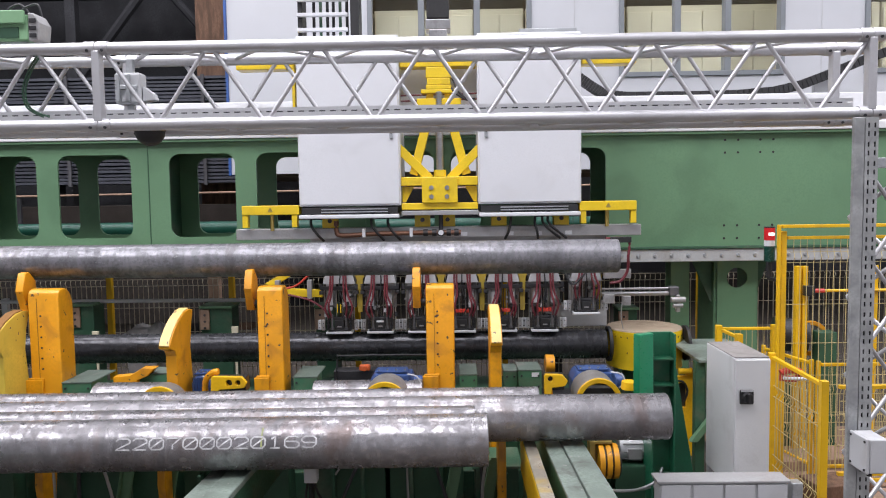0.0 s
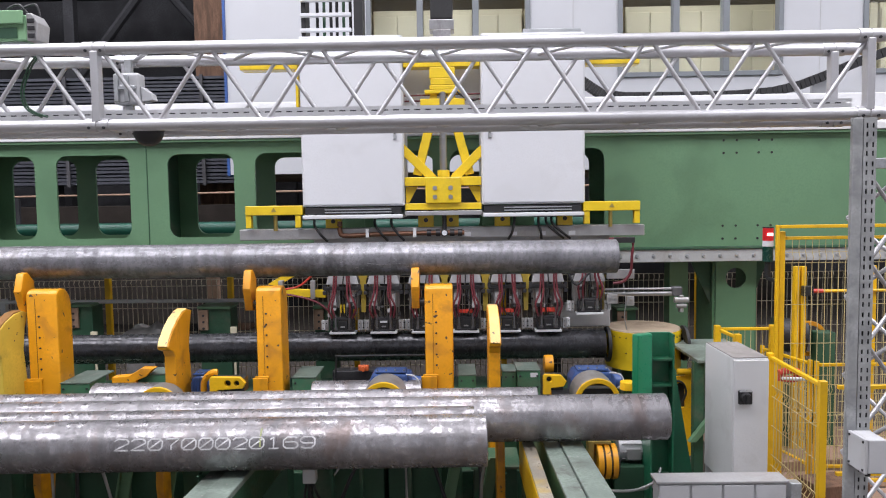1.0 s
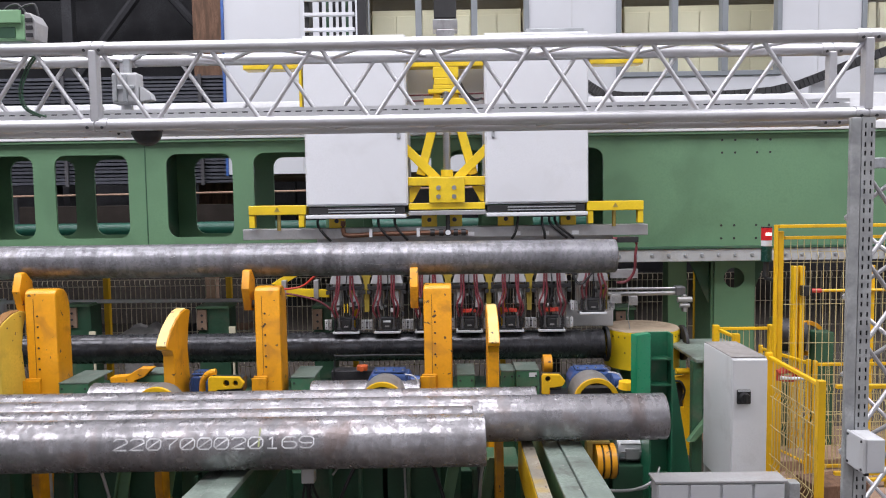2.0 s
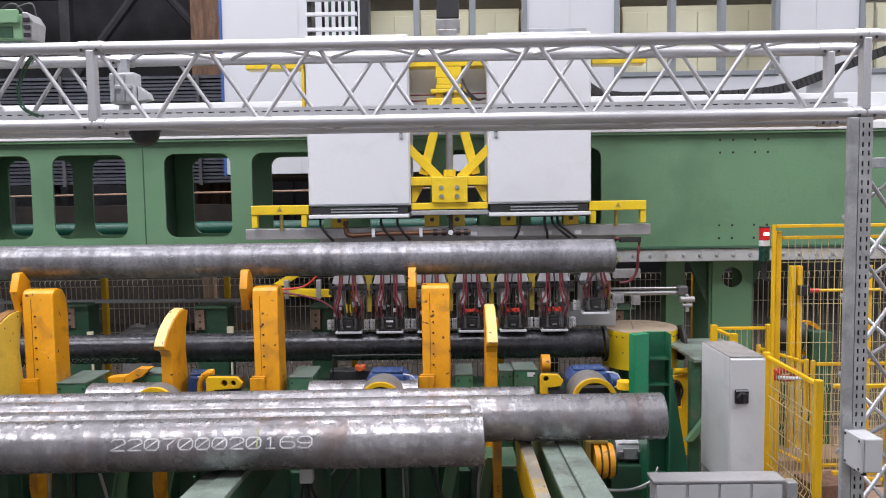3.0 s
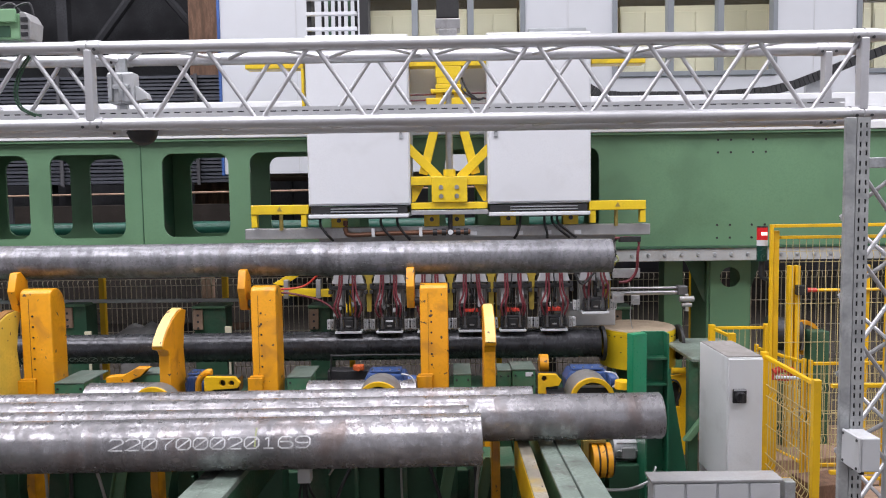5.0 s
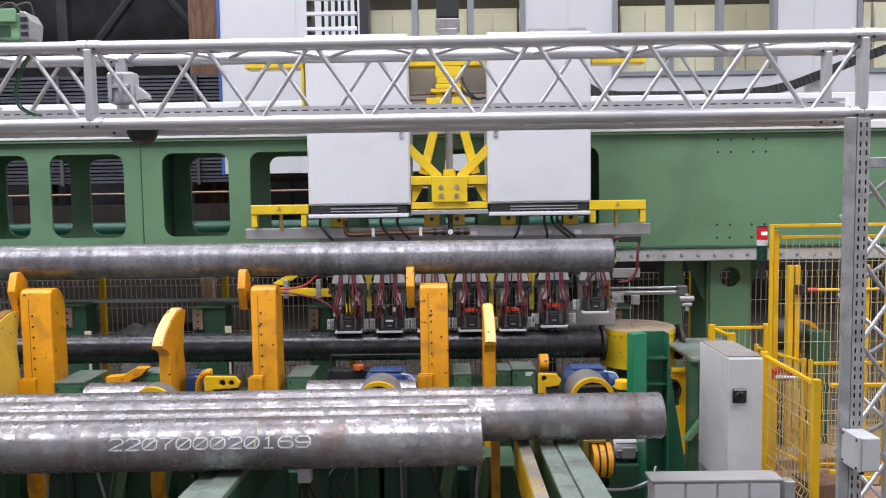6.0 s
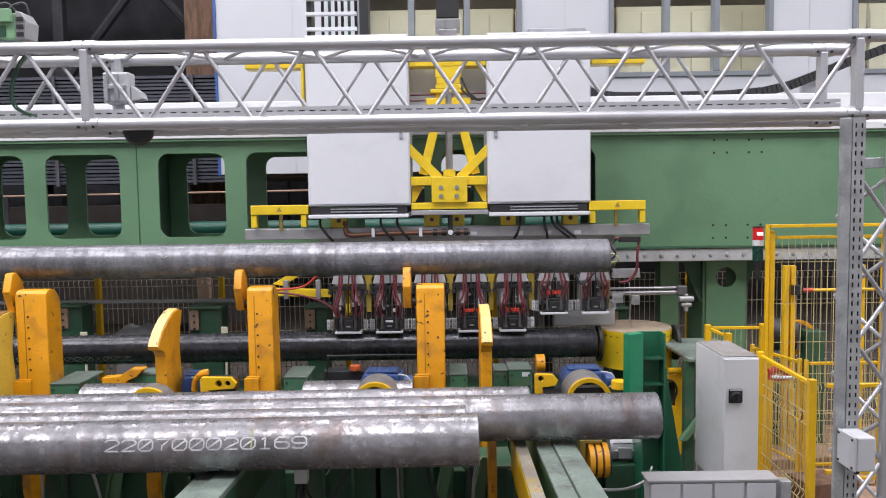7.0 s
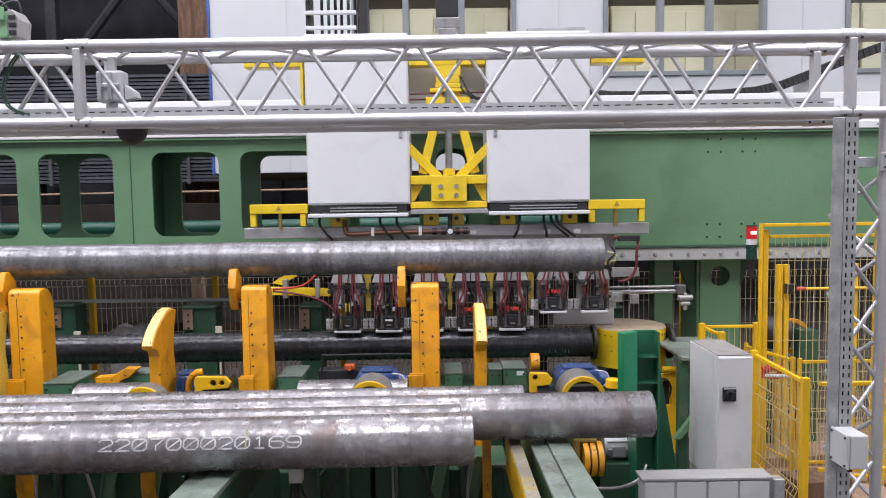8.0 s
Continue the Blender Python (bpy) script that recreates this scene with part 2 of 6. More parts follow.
M_WORNYEL = mat("worn_yellow_edge", (0.34, 0.31, 0.25), 0.5, 0.3, 0.3, 8, 60, 0.2, (0.5, 0.33, 0.04), 0.6, 6, chips=(0.08, 0.06, 0.05), chip_at=0.66)
M_STRAW = mat("faded_yellow_paint", (0.70, 0.50, 0.07), 0.45, 0, 0.15, 4, 60, 0.08, (0.35, 0.24, 0.05), 0.4, 6, chips=(0.10, 0.07, 0.04), chip_at=0.68)
M_SEAMLINE = mat("dirty_joint", (0.22, 0.10, 0.02), 0.7)
M_CHALK = mat("green_chalk", (0.42, 0.46, 0.22), 0.9, 0, 0.4, 30, 90, 0.1)
M_GLASS = glass_mat("window_glass")
M_BEACON = glow("red_beacon_lens", (0.45, 0.008, 0.012), 0.25)
M_BEACON_HOT = glow("beacon_lamp", (1.0, 0.6, 0.6), 2.5)

# ---- builders ----
BASE = {}


def thing(name, at, label, category, group="", kind=""):
    """An Empty at the base of a thing. Its parts are given in the place's own metres."""
    ob = new(name)
    ob.empty_display_size = 0.1
    ob.location = at
    BASE[ob] = Vector(at)
    return tagged(ob, label, category, group, kind)


def finish(name, bm, material, shift, smooth):
    bmesh.ops.recalc_face_normals(bm, faces=bm.faces)
    if shift:
        bmesh.ops.translate(bm, vec=-shift, verts=bm.verts)
    if smooth:
        for f in bm.faces:
            f.smooth = True
        flat = bm.faces.layers.int.get("flat")
        for e in bm.edges:
            if len(e.link_faces) == 2 and e.calc_face_angle(0) > (0.3 if flat and any(f[flat] for f in e.link_faces) else 0.6):
                e.smooth = False
    me = bpy.data.meshes.new(name)
    bm.to_mesh(me)
    bm.free()
    me.materials.append(material)
    return me


def part(name, bm, material, parent, label="", smooth=True):
    """ONE mesh under a thing or under a part."""
    ob = new(name, finish(name, bm, material, BASE[parent], smooth))
    ob.parent = parent
    BASE[ob] = BASE[parent]
    return tagged(ob, label)


def solo(name, bm, material, label, category="", group="", kind="", at=None, smooth=True):
    """A thing that is one mesh."""
    at = Vector(at) if at else sum((v.co for v in bm.verts), Vector()) / len(bm.verts)
    ob = new(name, finish(name, bm, material, at, smooth))
    ob.location = at
    BASE[ob] = at
    return tagged(ob, label, category, group, kind)


def box(bm, x0, x1, y0, y1, z0, z1, bevel=0.0, turn=None):
    """A box with bevelled edges; turn: a matrix about its centre."""
    c = Vector(((x0 + x1) / 2, (y0 + y1) / 2, (z0 + z1) / 2))
    m = Matrix.Translation(c) @ (turn or Matrix()) @ Matrix.Diagonal((abs(x1 - x0), abs(y1 - y0), abs(z1 - z0), 1))
    flat = bm.faces.layers.int.get("flat") or bm.faces.layers.int.new("flat")
    vs = bmesh.ops.create_cube(bm, size=1, matrix=m)["verts"]
    for f in {f for v in vs for f in v.link_faces}:
        f[flat] = 1
    if bevel:
        es = {e for v in vs for e in v.link_edges}
        bmesh.ops.bevel(bm, geom=list(es), offset=bevel, segments=2, affect="EDGES", profile=0.5)
    return bm


def rod(bm, a, b, r, r2=None, n=12, caps=True):
    """A round bar from a to b."""
    a, b = Vector(a), Vector(b)
    d = b - a
    m = Matrix.Translation((a + b) / 2) @ d.to_track_quat("Z", "Y").to_matrix().to_4x4()
    bmesh.ops.create_cone(bm, cap_ends=caps, segments=n, radius1=r, radius2=r if r2 is None else r2, depth=d.length, matrix=m)
    return bm


def bent(bm, points, r, n=8, steps=6):
    """A hose or bent tube through the points (a smooth curve)."""
    ps = [Vector(p) for p in points]
    line = []
    for i in range(len(ps) - 1):
        p0, p1, p2, p3 = ps[max(i - 1, 0)], ps[i], ps[i + 1], ps[min(i + 2, len(ps) - 1)]
        for k in range(steps):
            t = k / steps
            line.append(0.5 * (2 * p1 + (p2 - p0) * t + (2 * p0 - 5 * p1 + 4 * p2 - p3) * t * t + (3 * p1 - p0 - 3 * p2 + p3) * t ** 3))
    line.append(ps[-1])
    rings = []
    for i, p in enumerate(line):
        d = (line[min(i + 1, len(line) - 1)] - line[max(i - 1, 0)]).normalized()
        q = d.to_track_quat("Z", "Y").to_matrix()
        rings.append([bm.verts.new(p + q @ Vector((r * math.cos(a), r * math.sin(a), 0))) for a in (2 * math.pi * k / n for k in range(n))])
    for r0, r1 in zip(rings, rings[1:]):
        for k in range(n):
            bm.faces.new((r0[k], r0[(k + 1) % n], r1[(k + 1) % n], r1[k]))
    bm.faces.new(rings[0]), bm.faces.new(rings[-1][::-1])
    return bm


def slab(bm, outline, depth, m=None, holes=(), bevel=0.0):
    """A plate: an outline in (u, v) with holes, thick along w. m maps (u, v, w) to the place; default u=x, v=z, w=y."""
    m = m or Matrix(((1, 0, 0, 0), (0, 0, 1, 0), (0, 1, 0, 0), (0, 0, 0, 1)))
    flat = bm.faces.layers.int.get("flat") or bm.faces.layers.int.new("flat")
    edges, first = [], []
    for loop in (outline, *holes):
        vs = [bm.verts.new((u, v, 0)) for u, v in loop]
        first += vs
        edges += [bm.edges.new((vs[i], vs[(i + 1) % len(vs)])) for i in range(len(vs))]
    if holes:
        fs = [g for g in bmesh.ops.triangle_fill(bm, edges=edges, use_beauty=True, use_dissolve=False)["geom"] if isinstance(g, bmesh.types.BMFace)]
    else:
        fs = [bm.faces.new(first)]
    out = bmesh.ops.extrude_face_region(bm, geom=fs)["geom"]
    top = [g for g in out if isinstance(g, bmesh.types.BMVert)]
    bmesh.ops.translate(bm, vec=(0, 0, depth), verts=top)
    allv = first + top
    for f in {f for v in allv for f in v.link_faces}:
        f[flat] = 1
    if bevel:
        rim = [e for e in {e for v in allv for e in v.link_edges} if e.is_manifold and e.calc_face_angle(0) > 0.8]
        res = bmesh.ops.bevel(bm, geom=rim, offset=bevel, segments=2, affect="EDGES", profile=0.5)
        allv = list({v for v in allv if v.is_valid} | set(res["verts"]))
    bmesh.ops.transform(bm, matrix=m, verts=allv)
    return bm


SIDE = Matrix(((0, 0, 1, 0), (1, 0, 0, 0), (0, 1, 0, 0), (0, 0, 0, 1)))   # u=y, v=z, w=x


def rounded(u0, u1, v0, v1, r, n=6):
    """The outline of a rounded rectangle."""
    pts = []
    for cu, cv, a0 in ((u1 - r, v1 - r, 0), (u0 + r, v1 - r, 90), (u0 + r, v0 + r, 180), (u1 - r, v0 + r, 270)):
        pts += [(cu + r * math.cos(radians(a0 + 90 * k / n)), cv + r * math.sin(radians(a0 + 90 * k / n))) for k in range(n + 1)]
    return pts


def ring(u, v, r, n=20):
    return [(u + r * math.cos(2 * math.pi * k / n), v + r * math.sin(2 * math.pi * k / n)) for k in range(n)]


def tube(bm, a, b, r, wall, n=64):
    """A hollow tube from a to b with slightly rounded rims."""
    a, b = Vector(a), Vector(b)
    d = b - a
    m = Matrix.Translation(a) @ d.to_track_quat("Z", "Y").to_matrix().to_4x4()
    L = d.length
    e = 0.004
    prof = [(r - wall, 0.0), (r - e, 0.0), (r, e), (r, L - e), (r - e, L), (r - wall, L)]
    loops = [[bm.verts.new(m @ Vector((q * math.cos(t), q * math.sin(t), z))) for t in (2 * math.pi * k / n for k in range(n))] for q, z in prof]
    for i in range(len(loops)):
        l0, l1 = loops[i], loops[(i + 1) % len(loops)]
        for k in range(n):
            bm.faces.new((l0[k], l0[(k + 1) % n], l1[(k + 1) % n], l1[k]))
    return bm


def bolts(bm, places, r=0.012, h=0.01, way=(0, -1, 0)):
    for p in places:
        rod(bm, p, Vector(p) + Vector(way) * h, r, n=6)
    return bm


def B():
    return bmesh.new()


def front(y):
    """Maps an outline in (x, z) to a plate that starts at depth y."""
    return Matrix(((1, 0, 0, 0), (0, 0, 1, y), (0, 1, 0, 0), (0, 0, 0, 1)))

# ---- the hall ----
X0, X1, Y0, Y1 = -13.0, 13.0, -8.0, 22.0


def hall():
    bm = B()
    box(bm, X0 - 0.3, X1 + 0.3, Y0 - 0.3, Y1 + 0.3, -0.2, 0.0)
    solo("floor", bm, M_FLOOR, "dusty grey-brown concrete workshop floor", "floor", kind="structure")
    for nm, q in (("wall_south", (X0, X1, Y0 - 0.3, Y0)), ("wall_north", (X0, X1, Y1, Y1 + 0.3)),
                  ("wall_west", (X0 - 0.3, X0, Y0, Y1)), ("wall_east", (X1, X1 + 0.3, Y0, Y1))):
        bm = B()
        box(bm, *q, 0.0, ROOF_Z)
        solo(nm, bm, M_HALL if nm in ("wall_north", "wall_west") else M_CAB2, "plain clad wall of the workshop hall", "wall", kind="structure")
    # ceiling with openings for the roof lights
    holes = []
    for ry, rw, _ in ROOF_LIGHTS:
        for rx in ROOF_X:
            holes.append([(rx - 3.4, ry - rw / 2 - 0.1), (rx + 3.4, ry - rw / 2 - 0.1), (rx + 3.4, ry + rw / 2 + 0.1), (rx - 3.4, ry + rw / 2 + 0.1)])
    bm = B()
    slab(bm, [(X0, Y0), (X1, Y0), (X1, Y1), (X0, Y1)], 0.2, Matrix.Translation((0, 0, ROOF_Z)), holes)
    solo("ceiling", bm, M_CAB2, "grey roof with long roof lights", "ceiling", kind="structure", smooth=False)
    bm = B()
    box(bm, X0, X1, Y0, Y1, ROOF_Z + 0.25, ROOF_Z + 0.35)
    solo("roof", bm, M_CAB2, "plain outer roof over the roof lights", "roof", kind="structure")


hall()

# ---- control room behind the machine: white panel wall with windows ----
WY = 11.0
WINDOWS = [(-1.24, 1.17, 4.13, 6.2, (-0.45, 0.37)), (2.45, 4.86, 4.08, 6.2, (3.30, 4.03)), (6.02, 8.4, 4.08, 6.2, (6.8, 7.6))]


def control_room():
    holes = [[(a, c), (b, c), (b, d), (a, d)] for a, b, c, d, _ in WINDOWS]
    bm = B()
    slab(bm, [(-3.32, 2.74), (9.0, 2.74), (9.0, 7.4), (-3.32, 7.4)], 0.15, Matrix(((1, 0, 0, 0), (0, 0, 1, WY), (0, 1, 0, 0), (0, 0, 0, 1))), holes)
    wall = solo("wall_control_room", bm, M_WALLW, "white panel wall of a raised control room", "wall", kind="structure", smooth=False, at=(0, WY, 2.74))
    bm = B()
    box(bm, -3.36, -3.321, WY - 0.03, WY + 0.18, 2.72, 7.4, 0.004)
    part("edge_trim", bm, mat("blue_trim", (0.03, 0.09, 0.3), 0.4), wall, "blue corner trim")
    for x in (-2.2, 1.8, 5.4):
        bm = B()
        box(bm, x - 0.006, x + 0.006, WY - 0.006, WY, 2.76, 7.38)
        part("panel_joint", bm, M_CAB2, wall)
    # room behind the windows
    # dark brown walls: the dimness of the upper room is in their colour
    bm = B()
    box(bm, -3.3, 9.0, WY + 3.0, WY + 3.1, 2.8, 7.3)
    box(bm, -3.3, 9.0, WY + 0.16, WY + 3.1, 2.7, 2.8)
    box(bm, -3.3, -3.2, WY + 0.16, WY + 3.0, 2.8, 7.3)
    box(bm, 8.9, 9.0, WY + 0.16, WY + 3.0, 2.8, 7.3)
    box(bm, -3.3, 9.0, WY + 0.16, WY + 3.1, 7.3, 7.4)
    solo("wall_control_room_inside", bm, mat("dim_brown_room_wall", (0.16, 0.13, 0.09), 0.7), "inner walls of the control room, darkened brown for its dim upper part", "wall", kind="structure", smooth=False)
    for i, (a, b, c, d, mull) in enumerate(WINDOWS):
        w = thing("window_%d" % (i + 1), ((a + b) / 2, WY, c), "grey-framed control room window with three panes", "window", kind="structure")
        f = 0.07
        for nm, q in (("window_frame", (a, a + f, c, d)), ("window_frame", (b - f, b, c, d)), ("window_sill", (a + f, b - f, c, c + f)), ("window_frame", (a + f, b - f, d - f, d)),
                      *(("mullion", (x - 0.045, x + 0.045, c + f, d - f)) for x in mull)):
            bm = B()
            box(bm, q[0], q[1], WY - 0.035, WY + 0.12, q[2], q[3], 0.006)
            part(nm, bm, M_FRAME, w)
        xs = [a + f, *mull, b - f]
        for x0, x1 in zip(xs, xs[1:]):
            bm = B()
            box(bm, x0 + 0.05, x1 - 0.05, WY + 0.04, WY + 0.05, c + f, d - f)
            g = part("pane", bm, M_GLASS, w, "clear window glass", False)
            g.visible_shadow = False
    # beige switch cabinets inside
    x = -2.9
    while x < 8.4:
        cab = thing("switch_cabinet", (x + 0.4, WY + 1.4, 2.8), "tall beige switch cabinet in the control room", "cabinet", "cabinets in the control room")
        bm = B()
        box(bm, x, x + 0.79, WY + 1.2, WY + 1.7, 2.81, 5.40, 0.01)
        part("body", bm, M_BEIGE, cab)
        for s in (0, 1):
            bm = B()
            box(bm, x + 0.012 + s * 0.39, x + 0.382 + s * 0.39, WY + 1.17, WY + 1.198, 2.9, 5.30, 0.006)
            part("door", bm, M_BEIGE, cab)
        bm = B()
        box(bm, x + 0.35, x + 0.37, WY + 1.165, WY + 1.18, 3.9, 4.05, 0.004)
        part("handle", bm, M_BLACK, cab, "black handle")
        x += 0.82
    for lx in (0.0, 3.6, 7.2):
        lamp = bpy.data.lights.new("control_room_lamp", "AREA")
        lamp.shape, lamp.size, lamp.size_y, lamp.energy, lamp.color = "RECTANGLE", 1.2, 0.3, 23, (1, 0.92, 0.74)
        new("control_room_lamp", lamp).matrix_world = pose(lx, WY + 0.6, 7.2)


control_room()


# ---- dark bay beside the control room ----
def dark_bay():
    # end wall in a near-black colour that carries the bay's lack of light
    bm = B()
    box(bm, X0, -3.4, 16.0, 16.2, 0.0, ROOF_Z)
    solo("wall_bay", bm, M_DARK, "cladding at the end of the bay, darkened for the unlit bay", "wall", kind="structure")
    bm = B()
    box(bm, -4.55, -3.72, 13.2, 13.5, 0, 9, 0.02)
    solo("timber_column", bm, M_WOOD, "brown weathered column beside the white wall", "column")
    stack = thing("sheet_pile", (-7, 12.6, 0), "dark blue-grey profiled sheets stacked on a high rack", "sheets")
    rng = random.Random(5)
    for k in range(29):
        bm = B()
        z = 2.66 + k * 0.062
        slab(bm, [(12.4, z), (12.4, z + 0.034), (12.43, z + 0.05), (13.0, z + 0.05), (13.0, z)], 8.3 + rng.uniform(-0.03, 0.06), Matrix.Translation((-11.9, rng.uniform(-0.02, 0.02), 0)) @ SIDE)
        part("sheet", bm, M_SLAT, stack)
    for x in (-11.5, -9.2, -6.9, -4.6):
        bm = B()
        box(bm, x, x + 0.14, 12.55, 12.75, 0, 2.655, 0.01)
        part("leg", bm, M_DARK, stack)
        bm = B()
        box(bm, x + 0.4, x + 0.46, 12.33, 12.36, 2.62, 4.46, 0.004)
        part("strap", bm, M_HALL, stack)
    fr = thing("roof_frame", (-8, 14.3, 0), "dark steel frame with diagonal braces in the bay", "steel frame")
    for a, b in (((-7.4, 14.3, 4.5), (-4.6, 14.3, 8.0)), ((-10.5, 14.3, 5), (-7.2, 14.3, 8.5)), ((-4.4, 14.3, 5.2), (-6.8, 14.3, 8.0))):
        bm = B()
        rod(bm, a, b, 0.09, n=8)
        part("brace", bm, M_DARK, fr)
    for z in (6.3, 8.0):
        bm = B()
        box(bm, -12, -3.6, 14.4, 14.6, z, z + 0.25, 0.01)
        part("beam", bm, M_DARK, fr)
    for x in (-10.6, -7.3, -4.5):
        bm = B()
        box(bm, x - 0.1, x + 0.1, 14.2, 14.38, 0, 8.6, 0.01)
        part("column", bm, M_DARK, fr)
    rl = thing("hand_rail", (-5, 10.4, 0), "thin yellowish handrail on dark stanchions behind the girder", "rail")
    bm = B()
    rod(bm, (-12, 10.4, 2.42), (2.2, 10.4, 2.5), 0.014, n=8)
    part("bar", bm, M_WOODPALE, rl)
    dt = thing("green_duct", (-5, 9.3, 0), "dark green tube on stands behind the girder", "pipe")
    bm = B()
    rod(bm, (-12, 9.3, 1.99), (2.6, 9.3, 1.99), 0.10, n=24)
    part("tube", bm, mat("dark_teal_paint", (0.01, 0.09, 0.06), 0.4), dt)
    for x in (-9.0, -6.2, 1.3):
        bm = B()
        box(bm, x - 0.03, x + 0.03, 10.38, 10.42, 0, 2.43)
        part("stanchion", bm, M_DARK, rl)
        bm = B()
        box(bm, x - 0.05, x + 0.05, 9.25, 9.35, 0, 1.9)
        part("stand", bm, M_DARK, dt)
    # panel added behind the girder so its openings look into darkness
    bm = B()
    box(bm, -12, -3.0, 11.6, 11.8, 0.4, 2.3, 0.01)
    solo("dark_screen", bm, M_VOID, "added near-black panel for the darkness behind the girder", "screen", kind="structure")


dark_bay()

# ---- the green box girder on its columns ----
GY0, GY1 = 7.45, 8.28


def girder():
    g = thing("box_girder", (0, GY0, 1.66), "long green-painted box girder with rounded openings", "girder")
    zs = (1.985, 2.83)
    wins = [(-7.6, -6.9), (-6.7, -5.95), (-4.98, -4.25), (-4.03, -3.28), (-2.89, -2.215), (-2.0, -1.28), (-0.9, -0.2), (-0.03, 0.30), (0.82, 1.53)]
    holes = [rounded(a, b, zs[0] if b < -1 else 1.98, zs[1], 0.11) for a, b in wins]
    for nm, y in (("front_web", GY0), ("back_web", GY1)):
        bm = B()
        slab(bm, [(-9.0, 1.81), (7.0, 1.81), (7.0, 2.945), (-9.0, 2.945)], 0.025, Matrix(((1, 0, 0, 0), (0, 0, 1, y), (0, 1, 0, 0), (0, 0, 0, 1))), holes)
        part(nm, bm, M_GREEN, g, smooth=False)
    # flanges, rail and stiffeners
    bm = B()
    box(bm, -9, 7, GY0 - 0.06, GY1 + 0.1, 2.945, 2.97, 0.003)
    part("top_flange", bm, M_GREEN, g)
    bm = B()
    box(bm, -9, 7, GY0 - 0.075, GY0 + 0.18, 2.972, 3.045, 0.006)
    part("top_rail", bm, M_DECK, g, "pale steel guide rail with bolts")
    bm = B()
    bolts(bm, [(-4.6 + 0.31 * k, GY0 - 0.075, 3.01) for k in range(32)], 0.013, 0.006)
    part("rail_bolts", bm, M_GALV, g)
    bm = B()
    box(bm, -9, 7, GY0 - 0.08, GY0 - 0.003, 1.675, 1.80, 0.006)
    part("lower_rail", bm, M_RAIL, g, "pale steel lower rail with round bolts")
    bm = B()
    box(bm, -9, 7, GY0 - 0.10, GY1 + 0.12, 1.803, 1.825, 0.003)
    part("bottom_flange", bm, M_DKGREEN, g)
    for k in range(22):
        bm = B()
        rod(bm, (1.51 + 0.166 * k, GY0 - 0.08, 1.735), (1.51 + 0.166 * k, GY0 - 0.10, 1.735), 0.022, 0.014, 12)
        part("bolt", bm, M_GALV, g)
    for x in (-3.10, 1.2):
        bm = B()
        box(bm, x - 0.004, x + 0.004, GY0 - 0.006, GY0, 1.83, 2.94)
        part("seam", bm, M_DKGREEN, g)
    for bx in (2.72, 2.85, 3.07, 3.20):
        for bz in (2.885, 2.76, 2.03, 1.90):
            bm = B()
            rod(bm, (bx, GY0 - 0.004, bz), (bx, GY0 + 0.002, bz), 0.012, n=10)
            part("bolt_hole", bm, M_BLACK, g, "small dark bolt hole")
    for x in (-8.3, -5.7, -3.1, 1.9, 4.5):
        bm = B()
        box(bm, x - 0.01, x + 0.01, GY0 + 0.03, GY1, 1.83, 2.94)
        part("diaphragm", bm, M_DKGREEN, g)
    bm = B()
    box(bm, -9, 7, GY0 + 0.2, GY1 + 0.1, 2.972, 3.0)
    box(bm, -9, 7, GY0 + 0.35, GY0 + 0.65, 3.0, 3.385, 0.01)
    part("deck", bm, M_DECK, g, "white cover along the top")
    return g


girder()


def column(x):
    c = thing("girder_column", (x, 7.85, 0), "green steel column with gussets and a round hole", "column", "columns of the girder")
    bm = B()
    slab(bm, [(x - 0.18, 0.02), (x + 0.225, 0.02), (x + 0.225, 1.66), (x - 0.18, 1.66)], 0.03,
         Matrix(((1, 0, 0, 0), (0, 0, 1, 7.62), (0, 1, 0, 0), (0, 0, 0, 1))), [ring(x + 0.024, 1.478, 0.105, 32)])
    part("front_plate", bm, M_GREEN, c, smooth=False)
    for sx in (-0.206, 0.226):
        bm = B()
        slab(bm, [(7.652, 0.02), (8.15, 0.02), (8.15, 1.66), (7.652, 1.66)], 0.025, Matrix.Translation((x + sx, 0, 0)) @ SIDE)
        part("side_plate", bm, M_GREEN, c)
    bm = B()
    box(bm, x - 0.4, x + 0.35, 7.5, 8.25, 0.0, 0.025, 0.004)
    part("base_plate", bm, M_DKGREEN, c)
    # gussets in a darker green than the column, as shade under the girder
    for pts in ([(x - 0.42, 1.66), (x - 0.209, 1.66), (x - 0.209, 1.2), (x - 0.24, 1.26)], [(x + 0.254, 1.66), (x + 0.38, 1.66), (x + 0.28, 1.37), (x + 0.254, 1.32)]):
        bm = B()
        slab(bm, pts, 0.03, front(7.70), bevel=0.003)
        part("gusset", bm, M_DKGREEN, c)
    bm = B()
    box(bm, x - 0.5, x + 0.42, 7.46, 8.26, 1.662, 1.674)
    part("head_plate", bm, M_GREEN, c)
    return c


for cx in (2.90, -6.6, 6.4):
    column(cx)
bm = B()
box(bm, 2.276, 2.475, 7.75, 7.95, 0.0, 1.674, 0.006)
solo("girder_post", bm, M_GREEN, "slim green box post under the girder", "post")

# ---- tubes ----
R = 0.1365


def steel_tube(label, a, b, material, name="steel_pipe", group=""):
    a, b = Vector(a), Vector(b)
    bm = B()
    tube(bm, a, b, R, 0.016)
    p = solo(name, bm, material, label, "pipe", group, at=(a + b) / 2)
    return p


